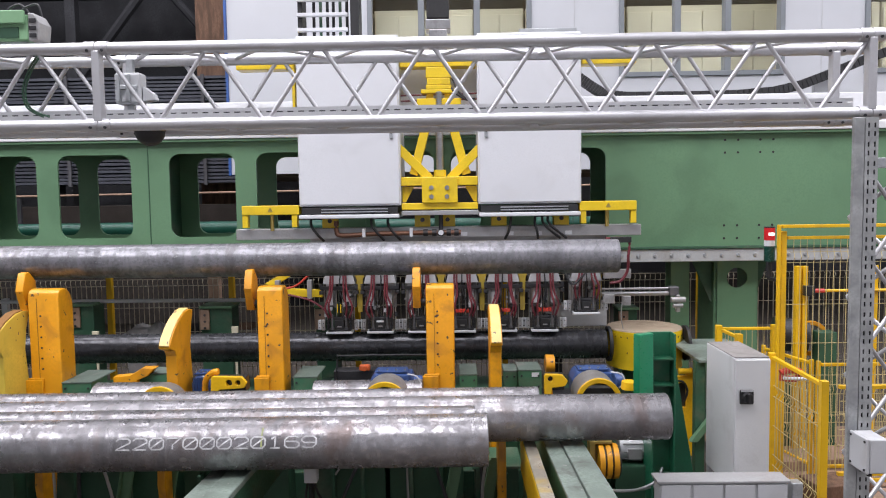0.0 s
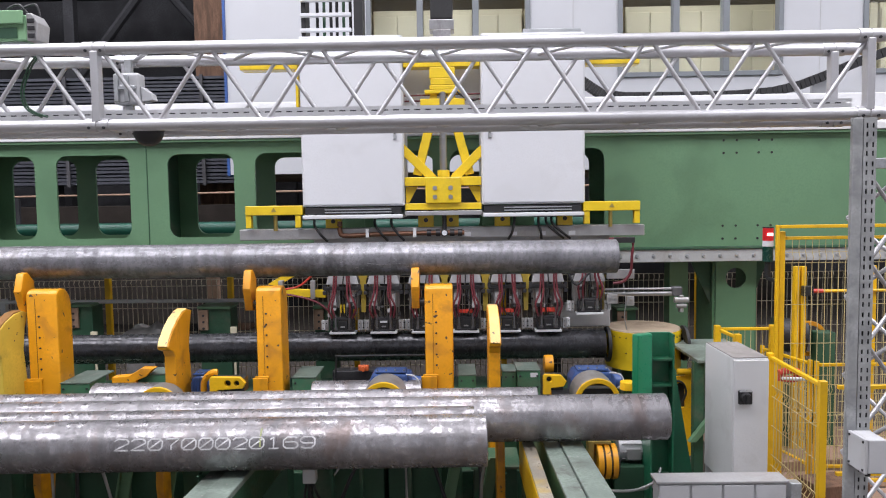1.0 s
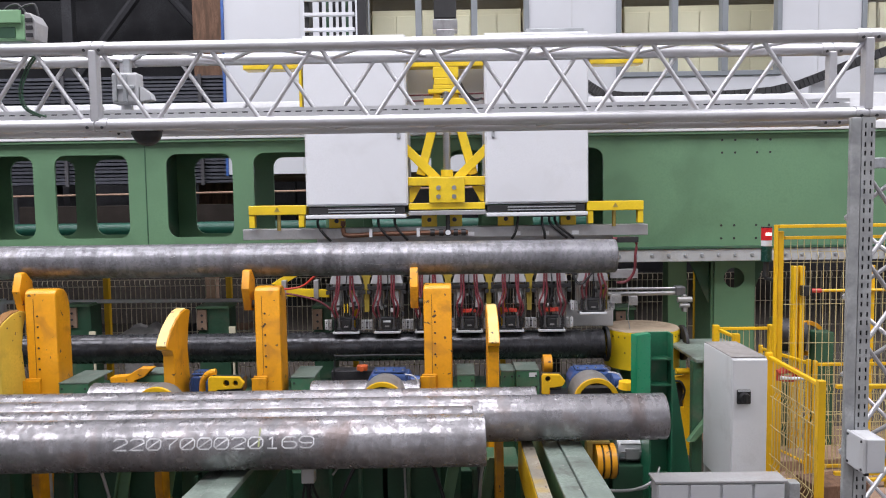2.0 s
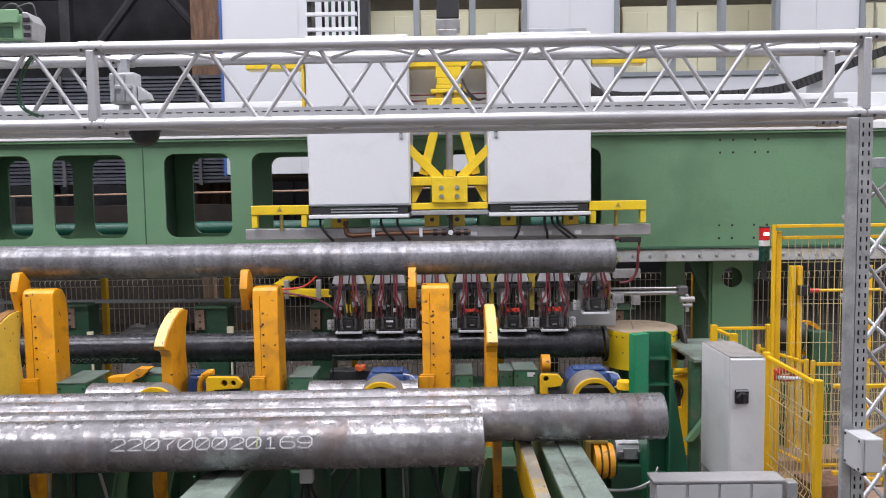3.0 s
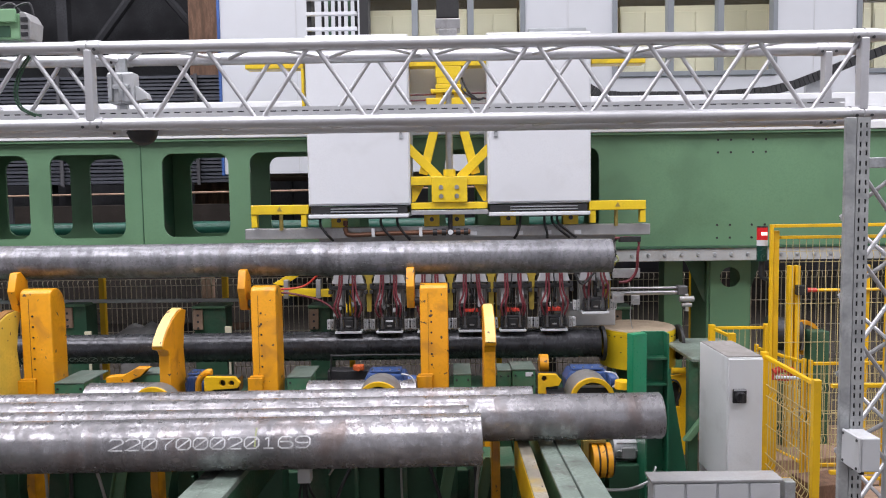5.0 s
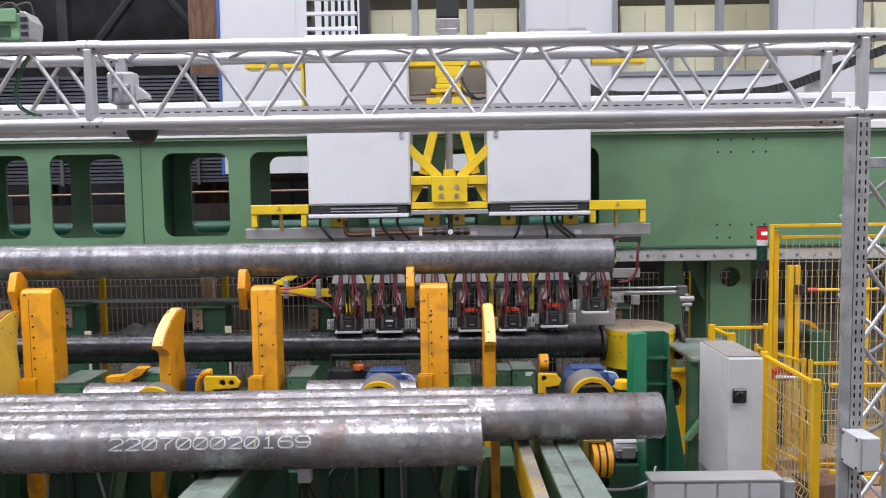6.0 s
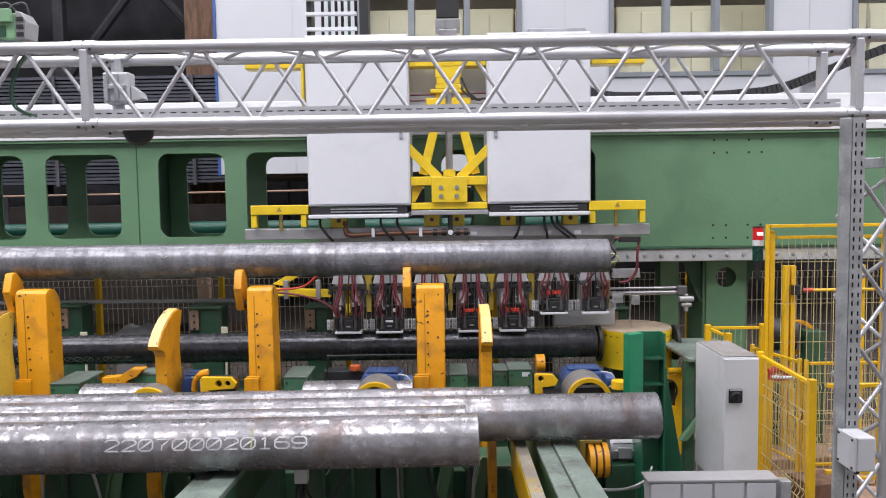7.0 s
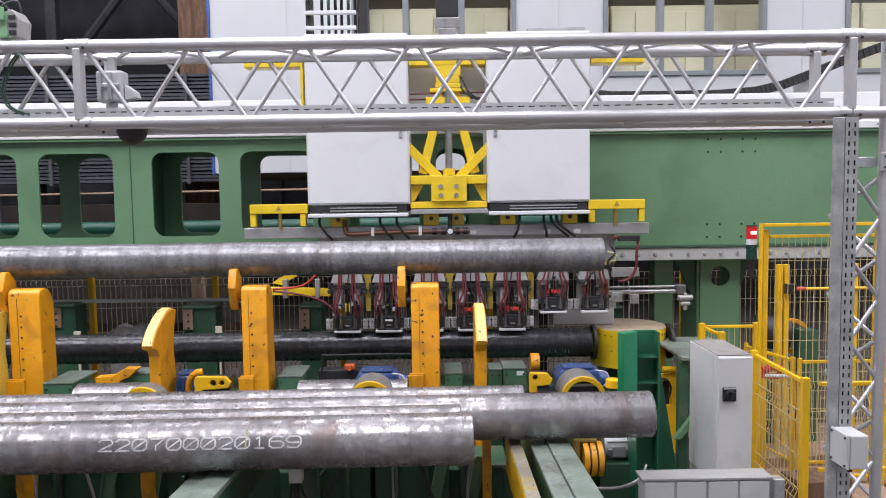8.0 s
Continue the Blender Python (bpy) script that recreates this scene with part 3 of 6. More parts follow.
RACK = "pipes on the loading rack"
PIPE_A = steel_tube("bare grey steel pipe with a white stencilled number, on the rack", (-6.4, 3.86, 1.012), (0.162, 3.80, 1.072), M_PIPE, group=RACK)
steel_tube("bare steel pipe lying close behind another on the rack", (-6.4, 4.12, 0.998), (0.105, 4.08, 1.035), M_PIPE, group=RACK)
steel_tube("long bare grey steel pipe reaching past its neighbours on the rack", (-6.4, 4.375, 0.988), (1.255, 4.33, 1.028), M_PIPE, group=RACK)
steel_tube("bare steel pipe at the back of the rack", (-6.4, 4.64, 0.968), (0.52, 4.605, 1.003), M_PIPE, group=RACK)
for da, db in ((-2.80, -2.2), (-1.10, -0.26)):
    steel_tube("short dull steel sleeve lying behind the rack", (da, 5.58, 0.815), (db, 5.58, 0.815), M_PIPE, "steel_sleeve", "steel sleeves")
    bm = B()
    box(bm, da + 0.1, db - 0.1, 5.5, 5.66, 0.0, 0.678, 0.006)
    solo("sleeve_cradle", bm, M_DKGREEN, "dark green cradle under a steel sleeve", "cradle", "sleeve cradles")
UPPER = steel_tube("grey rolled steel pipe held high on the lifting arms", (-8.0, 6.0, 1.872), (1.325, 5.98, 1.858), M_PIPE_UP)
# the tube under test: turns on its axis
TEST = steel_tube("wet black steel pipe turning under the probes", (-8.0, 6.83, 0.97), (1.40, 6.83, 0.962), M_WET, "tested_pipe")

# ---- lifting arms ----
def lifting_arm(x, w, back=5.96):
    a = thing("lifting_arm", (x, 5.8, 0), "orange-yellow painted lifting arm with a rounded head", "lifting arm", "lifting arms")
    bm = B()
    prof = [(5.72, 0.0), (back, 0.0), (back, 1.50)]
    prof += [(back - 0.13 + 0.13 * math.cos(radians(q)), 1.50 + 0.17 * math.sin(radians(q))) for q in range(15, 91, 15)]
    prof += [(5.78 + 0.06 * math.cos(radians(q)), 1.61 + 0.06 * math.sin(radians(q))) for q in range(90, 181, 30)]
    slab(bm, prof, w, Matrix.Translation((x - w / 2, 0, 0)) @ SIDE, bevel=0.012)
    part("body", bm, M_ORANGE, a)
    bm = B()
    box(bm, x - w / 2 - 0.035, x - w / 2 + w * 0.42, 5.695, 5.715, 0.70, 0.95, 0.006)
    part("foot_plate", bm, M_ORANGE, a)
    bm = B()
    box(bm, x - w / 2 - 0.02, x - w / 2 + w * 0.45, 5.70, 5.716, 0.945, 0.965, 0.006)
    part("foot_lip", bm, M_ORANGE, a)
    bm = B()
    bolts(bm, [(x - w / 2 + 0.0, 5.695, 0.74), (x - w / 2 + 0.045, 5.695, 0.74)], 0.011, 0.012)
    part("foot_bolts", bm, M_DKSTEEL, a)
    bm = B()
    box(bm, x - w * 0.215, x - w * 0.203, 5.7165, 5.72, 0.95, 1.60)
    part("seam", bm, M_SEAMLINE, a, "dark joint line down the front")
    for k in range(7):
        bm = B()
        rod(bm, (x - w * 0.10, 5.721, 0.95 + 0.085 * k), (x - w * 0.10, 5.715, 0.95 + 0.085 * k), 0.008, n=8)
        part("bolt", bm, M_DKSTEEL, a)
    bm = B()
    fx = x - w / 2 - 0.06
    slab(bm, [(5.80, 1.475), (5.87, 1.465), (5.93, 1.52), (5.93, 1.72), (5.84, 1.80), (5.785, 1.795), (5.735, 1.655), (5.745, 1.63)], 0.062, Matrix.Translation((fx - 0.045, 0, 0)) @ SIDE, bevel=0.006)
    part("finger", bm, M_ORANGE, a)
    bm = B()
    rod(bm, (fx - 0.05, 5.84, 1.52), (x, 5.84, 1.52), 0.035, n=14)
    part("pivot", bm, M_DKSTEEL, a, "dark pivot pin")
    return a


lifting_arm(-3.265, 0.245, 5.945)
lifting_arm(-1.465, 0.20)
lifting_arm(-0.122, 0.222)


def horn(x, paint, w=0.085):
    h = thing("guide_horn", (x, 5.5, 0), "curved orange-yellow guide plate with a worn edge toned as lit" if paint is M_ORANGE else "curved faded-yellow guide plate with a dark rim", "guide", "curved guides")
    prof = [(5.42, 0.0), (5.78, 0.0), (5.75, 0.95), (5.72, 1.20), (5.75, 1.36), (5.80, 1.485), (5.72, 1.505), (5.62, 1.495), (5.50, 1.45),
            (5.40, 1.39), (5.33, 1.33), (5.30, 1.285), (5.31, 1.265), (5.40, 1.235), (5.43, 1.19), (5.43, 0.9)]
    bm = B()
    slab(bm, prof, w, Matrix.Translation((x - w / 2, 0, 0)) @ SIDE, bevel=0.006)
    pl = part("plate", bm, paint, h)
    # strip along the upper edge: cream for its lit face, dark rim on faded yellow
    bm = B()
    edge = prof[6:12]
    slab(bm, edge + [(y - 0.006, z + 0.008) for y, z in edge[::-1]], w - 0.014, Matrix.Translation((x - w / 2 + 0.007, 0, 0)) @ SIDE)
    part("wear_strip", bm, M_CREAM if paint is M_ORANGE else M_SEAMLINE, pl, "worn edge strip, toned as lit on the orange plates")
    return h


for hx, paint in ((-2.145, M_ORANGE), (0.297, M_ORANGE), (-3.465, M_STRAW)):
    horn(hx, paint)

# ---- the moving inspection carriage ----
PROBE_X = [-0.935 + 0.380 * k for k in range(7)]
CAR = thing("inspection_carriage", (0, 6.9, 2.97), "inspection carriage with two white cabinets and a yellow frame", "machine carriage")


def carriage():
    c = CAR
    for a, b in ((-1.255, -0.335), (0.36, 1.285)):
        bm = B()
        box(bm, a, b, 6.62, 7.2, 2.285, 3.80, 0.012)
        cab = part("cabinet", bm, M_CAB, c, "white sheet-metal switch cabinet")
        bm = B()
        box(bm, a + 0.012, b - 0.012, 6.60, 6.618, 2.30, 3.785, 0.008)
        part("door", bm, M_CAB, cab)
        bm = B()
        hx = b - 0.09 if a < 0 else a + 0.06
        box(bm, hx, hx + 0.03, 6.582, 6.6, 2.88, 2.96, 0.004)
        part("latch", bm, M_GALV, cab, "small pale grey latch")
        bm = B()
        rod(bm, (hx + 0.015, 6.582, 2.93), (hx + 0.015, 6.578, 2.93), 0.006, n=10)
        part("lock", bm, M_BLACK, cab, "black lock")
        bm = B()
        box(bm, a + 0.02, b - 0.03, 6.62, 7.2, 2.215, 2.275, 0.004)
        part("vent_base", bm, M_BLACK, cab, "black ventilated plinth")
        bm = B()
        for k in range(2):
            box(bm, a + 0.2, b - 0.12, 6.60, 6.618, 2.228 + 0.025 * k, 2.238 + 0.025 * k)
        part("vent_slats", bm, M_GALV, cab)
        bm = B()
        box(bm, a + 0.005, b - 0.015, 6.56, 7.2, 2.175, 2.21, 0.008)
        part("tray", bm, M_CAB, cab, "light grey tray under the cabinet")
    # yellow frame
    for a, b in ((-1.78, -1.26), (1.27, 1.78)):
        bm = B()
        box(bm, a, b, 6.62, 6.78, 2.215, 2.30, 0.006)
        part("outer_beam", bm, M_YELLOW, c)
        for s in (a if a < 0 else b - 0.05, b - 0.07 if a < 0 else a + 0.01):
            bm = B()
            box(bm, s, s + 0.05, 6.63, 6.70, 2.10, 2.214, 0.004)
            part("lug", bm, M_YELLOW, c)
        bm = B()
        rod(bm, ((a + b) / 2, 6.68, 2.07), ((a + b) / 2, 6.68, 2.214), 0.018, n=12)
        part("pin", bm, M_BRASS, c, "brass-coloured pin")
        bm = B()
        slab(bm, [((a + b) / 2 - 0.025, 2.245), ((a + b) / 2 + 0.025, 2.245), ((a + b) / 2, 2.285)], 0.002, Matrix(((1, 0, 0, 0), (0, 0, 1, 6.616), (0, 1, 0, 0), (0, 0, 0, 1))))
        part("warning_sign", bm, M_BRASS, c, "yellow triangular warning sign")
    for a, b in ((-1.80, -1.28), (-0.33, 0.355), (1.30, 1.78)):
        bm = B()
        box(bm, a, b, 6.66, 6.82, 3.52, 3.655, 0.006)
        part("upper_beam", bm, M_YELLOW, c)
    bm = B()
    box(bm, -1.30, -1.275, 6.66, 6.76, 3.12, 3.518, 0.004)
    part("side_strut", bm, M_YELLOW, c)
    bm = B()
    box(bm, -0.333, 0.358, 6.64, 6.78, 2.46, 2.54, 0.006)
    box(bm, -0.333, 0.358, 6.64, 6.78, 2.245, 2.305, 0.006)
    part("cross_beam", bm, M_YELLOW, c)
    bm = B()
    box(bm, -0.145, 0.175, 6.60, 6.64, 2.305, 2.535, 0.006)
    pl = part("bolt_plate", bm, M_YELLOW, c)
    bm = B()
    bolts(bm, [(-0.06, 6.60, 2.44), (0.08, 6.60, 2.44), (-0.06, 6.60, 2.36), (0.08, 6.60, 2.36)], 0.022, 0.014)
    part("bolts", bm, M_STEEL, pl, "four steel bolts")
    for s in (-1, 1):
        m = 0.018
        bm = B()
        a, b = Vector((m + s * 0.43, 6.72, 2.86)), Vector((m + s * 0.09, 6.72, 2.52))
        d = b - a
        t = d.to_track_quat("Z", "Y").to_matrix().to_4x4()
        cc = (a + b) / 2
        box(bm, cc.x - 0.04, cc.x + 0.04, cc.y - 0.04, cc.y + 0.04, cc.z - d.length / 2, cc.z + d.length / 2, 0.004, t)
        part("brace", bm, M_YELLOW, c)
        bm = B()
        a, b = Vector((m + s * 0.24, 6.76, 2.56)), Vector((m + s * 0.09, 6.76, 3.12))
        d = b - a
        t = d.to_track_quat("Z", "Y").to_matrix().to_4x4()
        cc = (a + b) / 2
        box(bm, cc.x - 0.055, cc.x + 0.055, cc.y - 0.04, cc.y + 0.04, cc.z - d.length / 2, cc.z + d.length / 2, 0.004, t)
        part("a_frame_leg", bm, M_YELLOW, c)
        bm = B()
        slab(bm, [(m + s * 0.05, 3.34), (m + s * 0.09, 3.34), (m + s * 0.16, 3.12), (m + s * 0.05, 3.06)], 0.02, Matrix(((1, 0, 0, 0), (0, 0, 1, 6.70), (0, 1, 0, 0), (0, 0, 0, 1))))
        part("bracket", bm, M_YELLOW, c)
    bm = B()
    for z0, z1, w in ((3.285, 3.32, 0.16), (3.32, 3.36, 0.115), (3.36, 3.42, 0.105), (3.42, 3.518, 0.115), (3.14, 3.24, 0.2)):
        box(bm, 0.018 - w, 0.018 + w, 6.66, 6.76, z0, z1, 0.006)
    part("bearing_block", bm, M_YELLOW, c)
    bm = B()
    rod(bm, (0.018, 6.68, 2.58), (0.018, 6.68, 3.30), 0.028, n=16)
    for k in range(36):
        rod(bm, (0.018, 6.68, 2.60 + k * 0.0195), (0.018, 6.68, 2.61 + k * 0.0195), 0.036, n=14)
    part("lead_screw", bm, M_STEEL, c, "threaded steel lead screw")
    bm = B()
    rod(bm, (0.018, 6.68, 2.54), (0.018, 6.68, 2.60), 0.055, n=16)
    part("nut", bm, M_YELLOW, c)
    bm = B()
    box(bm, -0.08, 0.12, 6.62, 6.82, 3.93, 4.5, 0.012)
    mo = part("servo_motor", bm, M_BLACK, c, "dark servo motor on top of the screw")
    bm = B()
    box(bm, -0.09, 0.13, 6.62, 6.82, 3.84, 3.927, 0.004)
    box(bm, -0.06, 0.10, 6.62, 6.82, 3.62, 3.838, 0.004)
    part("motor_flange", bm, M_STEEL, mo, "steel motor flange")
    bm = B()
    box(bm, -0.335, 0.36, 6.9, 6.93, 3.02, 3.78)
    part("back_plate", bm, M_DECK, c)
    bm = B()
    box(bm, 0.75, 1.27, 6.75, 7.15, 3.80, 3.86, 0.004)
    part("roof_tray", bm, M_GALV, c, "galvanised tray on a cabinet")
    bm = B()
    for k in range(3):
        rod(bm, (-0.33, 6.75, 3.18 + 0.05 * k), (0.36, 6.75, 3.19 + 0.05 * k), 0.008, n=8)
    part("thin_pipes", bm, M_RED, c)
    # lower steel bar and what hangs on it
    bm = B()
    box(bm, -1.86, 1.84, 6.70, 6.86, 1.985, 2.085, 0.006)
    part("tool_bar", bm, M_GREYBAR, c, "long grey steel tool bar")
    for x in (-1.0, -0.15, 0.08, 0.55, 1.12):
        bm = B()
        box(bm, x - 0.07, x + 0.07, 6.72, 6.82, 2.087, 2.215, 0.004)
        part("hanger", bm, M_YELLOW, c)
        bm = B()
        rod(bm, (x, 6.716, 2.15), (x, 6.72, 2.15), 0.02, n=14)
        part("hanger_hole", bm, M_DKSTEEL, c)
    bm = B()
    box(bm, -0.33, 0.36, 6.58, 6.66, 2.195, 2.235, 0.004)
    part("grey_strip", bm, M_GREYBAR, c)
    bm = B()
    bent(bm, [(-0.93, 6.66, 2.15), (-0.93, 6.66, 2.06), (-0.88, 6.66, 2.02), (-0.6, 6.66, 2.03), (-0.2, 6.66, 2.035), (0.2, 6.66, 2.035)], 0.022, 10)
    part("air_pipe", bm, M_COPPER, c, "brown metal air pipe")
    for x in (-0.68, -0.25):
        bm = B()
        box(bm, x - 0.015, x + 0.015, 6.63, 6.70, 2.0, 2.08, 0.004)
        part("pipe_clip", bm, M_CAB, c)
    for x in (-0.12, -0.04, 0.09, 0.16):
        bm = B()
        rod(bm, (x - 0.02, 6.66, 2.035), (x + 0.02, 6.66, 2.035), 0.032, n=12)
        part("pipe_fitting", bm, M_DKSTEEL, c)
    bm = B()
    rod(bm, (0.02, 6.66, 2.035), (0.02, 6.66, 2.2), 0.02, n=12)
    part("riser", bm, M_DKSTEEL, c)
    bm = B()
    rod(bm, (0.02, 6.62, 2.035), (0.02, 6.65, 2.035), 0.032, n=20)
    pg = part("pressure_gauge", bm, M_DKSTEEL, c, "small round pressure gauge")
    bm = B()
    rod(bm, (0.02, 6.617, 2.035), (0.02, 6.62, 2.035), 0.024, n=20)
    part("dial", bm, M_CAB, pg, "white dial")
    for x0, x1 in ((-1.15, -1.05), (-0.6, -0.5), (-0.45, -0.35), (0.66, 0.6), (0.88, 0.9), (0.95, 1.1), (1.0, 1.16)):
        bm = B()
        bent(bm, [(x0, 6.68, 2.22), (x0 - 0.01, 6.65, 2.12), ((x0 + x1) / 2, 6.64, 2.03), (x1, 6.68, 1.97)], 0.012, 8)
        part("hose", bm, M_RUBBER, c, "black hose")
    for x in (0.2, 0.62, 0.88, 1.15):
        bm = B()
        box(bm, x, x + 0.06, 6.694, 6.699, 2.0, 2.035)
        part("name_plate", bm, M_CAB, c, "small white plate")
    # probe bridge below
    bm = B()
    box(bm, -1.2, 1.55, 6.80, 6.84, 1.72, 1.985, 0.004)
    part("bridge_plate", bm, M_GREYBAR, c)
    for x in PROBE_X:
        for sx in (-0.095, 0.10):
            bm = B()
            box(bm, x + sx - 0.045, x + sx + 0.045, 6.86, 6.89, 1.33, 1.715, 0.004)
            part("backing_plate", bm, M_LID, c)
    bm = B()
    box(bm, 1.0, 1.58, 6.94, 6.97, 1.11, 1.34, 0.01)
    part("side_plate", bm, M_CAB2, c)
    for x in (-0.745, 0.012, 0.39, 0.765, 1.47):
        bm = B()
        slab(bm, [(x - 0.075, 1.72), (x + 0.075, 1.72), (x + 0.028, 1.60), (x + 0.02, 1.30), (x - 0.02, 1.30), (x - 0.028, 1.60)], 0.03, Matrix(((1, 0, 0, 0), (0, 0, 1, 6.77), (0, 1, 0, 0), (0, 0, 0, 1))))
        part("hanger_bar", bm, M_OLIVE, c)
    for x in PROBE_X:
        bm = B()
        slab(bm, [(x - 0.10, 1.74), (x + 0.10, 1.74), (x + 0.15, 1.565), (x - 0.15, 1.565)], 0.03, Matrix(((1, 0, 0, 0), (0, 0, 1, 6.74), (0, 1, 0, 0), (0, 0, 0, 1))), bevel=0.004)
        part("funnel_plate", bm, M_CAB2, c, "grey tapered plate")
    # pneumatic rod at the end, with its hose
    bm = B()
    rod(bm, (1.5, 6.85, 1.43), (2.22, 6.85, 1.43), 0.022, n=16)
    rod(bm, (1.5, 6.85, 1.475), (2.15, 6.85, 1.475), 0.012, n=10)
    part("guide_rod", bm, M_STEEL, c, "polished steel guide rod")
    bm = B()
    box(bm, 2.13, 2.22, 6.80, 6.9, 1.41, 1.495, 0.01)
    part("rod_end", bm, M_PIN, c, "worn steel end clamp")
    bm = B()
    rod(bm, (2.14, 6.79, 1.375), (2.27, 6.79, 1.375), 0.027, n=14)
    rod(bm, (2.16, 6.79, 1.32), (2.25, 6.79, 1.32), 0.02, n=14)
    box(bm, 2.19, 2.225, 6.78, 6.84, 1.26, 1.42, 0.006)
    part("end_valve", bm, M_GREYBAR, c, "small grey valve")
    bm = B()
    bent(bm, [(1.50, 6.62, 1.96), (1.70, 6.62, 1.95), (1.705, 6.62, 1.8), (1.70, 6.64, 1.66), (1.64, 6.66, 1.57), (1.56, 6.7, 1.55)], 0.013, 8)
    part("hose", bm, M_RED, c, "dark red hose")
    bm = B()
    box(bm, 1.54, 1.73, 6.60, 6.66, 1.925, 1.975, 0.004)
    part("hose_fitting", bm, M_BLACK, c)
    for x0, x1, z in ((1.50, 1.75, 1.59), (1.50, 1.60, 1.36), (1.68, 1.75, 1.34)):
        bm = B()
        box(bm, x0, x1, 6.7, 6.74, z, z + 0.085, 0.004)
        part("end_bracket", bm, M_GREYBAR, c)
        for bx in (x0 + 0.025, x1 - 0.025):
            bm = B()
            rod(bm, (bx, 6.70, z + 0.045), (bx, 6.69, z + 0.045), 0.016, n=10)
            part("bolt", bm, M_STEEL, c)
    bm = B()
    bent(bm, [(1.52, 6.64, 1.95), (1.46, 6.6, 1.90), (1.50, 6.58, 1.82), (1.44, 6.6, 1.74), (1.48, 6.62, 1.66)], 0.010, 8)
    part("hose", bm, M_RUBBER, c, "black hose")
    bm = B()
    bent(bm, [(1.44, 6.6, 1.83), (1.50, 6.58, 1.81), (1.52, 6.58, 1.76), (1.46, 6.6, 1.74)], 0.009, 8)
    part("earth_cable", bm, M_CHALK, c, "yellow-green earth cable")
    bm = B()
    bent(bm, [(1.64, 6.66, 1.56), (1.66, 6.66, 1.40), (1.655, 6.68, 1.25), (1.68, 6.70, 1.12)], 0.004, 8)
    part("thin_hose", bm, M_GREYBAR, c, "thin pale hose")
    for x0, x1 in ((0.10, 0.33), (0.14, 0.34)):
        bm = B()
        bent(bm, [(x0, 6.70, 3.42), (x0 + 0.05, 6.66, 3.30), (x1 - 0.06, 6.66, 3.22 + 0.1 * (x0 - 0.1)), (x1, 6.72, 3.24)], 0.009, 8)
        part("motor_cable", bm, M_RUBBER, c, "black motor cable")
    # cable ladder standing on the carriage
    for k in range(6):
        bm = B()
        box(bm, -1.26, -0.80, 6.75, 6.80, 3.87 + k * 0.135, 3.90 + k * 0.135, 0.004)
        part("ladder_rung", bm, M_CAB, c, "white rung of a cable ladder")
    bm = B()
    box(bm, -1.26, -1.22, 6.80, 7.0, 3.8, 4.8)
    box(bm, -0.78, -0.70, 6.80, 7.0, 3.8, 4.8)
    part("ladder_side", bm, M_BLACK, c)
    for k in range(7):
        bm = B()
        rod(bm, (-1.12 + 0.06 * k, 6.84 + 0.02 * (k % 3), 3.8), (-1.12 + 0.06 * k, 6.86, 4.8), 0.014, n=8)
        part("cable", bm, (M_RUBBER, M_DKGREEN, M_RUBBER)[k % 3], c)
    for s in (-1, 1):
        bm = B()
        xo = 0.012 + s * 0.34
        slab(bm, [(xo, 2.31), (xo - s * 0.03, 2.31), (xo - s * 0.11, 2.455), (xo, 2.455)], 0.03, front(6.70), bevel=0.003)
        part("corner_bracket", bm, M_YELLOW, c)
    # hoses looping in from the boom
    for pts, m in (([(-1.62, 6.74, 1.52), (-1.35, 6.70, 1.55), (-1.2, 6.68, 1.66), (-1.08, 6.70, 1.76)], M_REDP), ([(-1.62, 6.74, 1.50), (-1.40, 6.68, 1.48), (-1.18, 6.68, 1.42), (-1.05, 6.70, 1.32)], M_RED),
                   ([(1.1, 6.68, 1.75), (1.2, 6.66, 1.55), (1.3, 6.66, 1.62), (1.42, 6.7, 1.75)], M_RUBBER)):
        bm = B()
        bent(bm, pts, 0.010, 8)
        part("hose", bm, m, c, "loose hose")
    # yellow boom at the end
    bm = B()
    slab(bm, [(-1.66, 1.53), (-1.10, 1.51), (-1.10, 1.435), (-1.66, 1.455)], 0.05, Matrix(((1, 0, 0, 0), (0, 0, 1, 6.8), (0, 1, 0, 0), (0, 0, 0, 1))), bevel=0.004)
    slab(bm, [(-1.66, 1.56), (-1.32, 1.76), (-1.20, 1.76), (-1.56, 1.54)], 0.05, Matrix(((1, 0, 0, 0), (0, 0, 1, 6.86), (0, 1, 0, 0), (0, 0, 0, 1))), bevel=0.004)
    part("boom", bm, M_YELLOW, c)
    for x in (-1.52, -1.22):
        bm = B()
        box(bm, x - 0.022, x + 0.022, 6.79, 6.86, 1.425, 1.60, 0.004)
        part("boom_clamp", bm, M_GREYBAR, c, "grey clamp")


carriage()

# ---- probe units hanging from the carriage, each lifted on its own ----


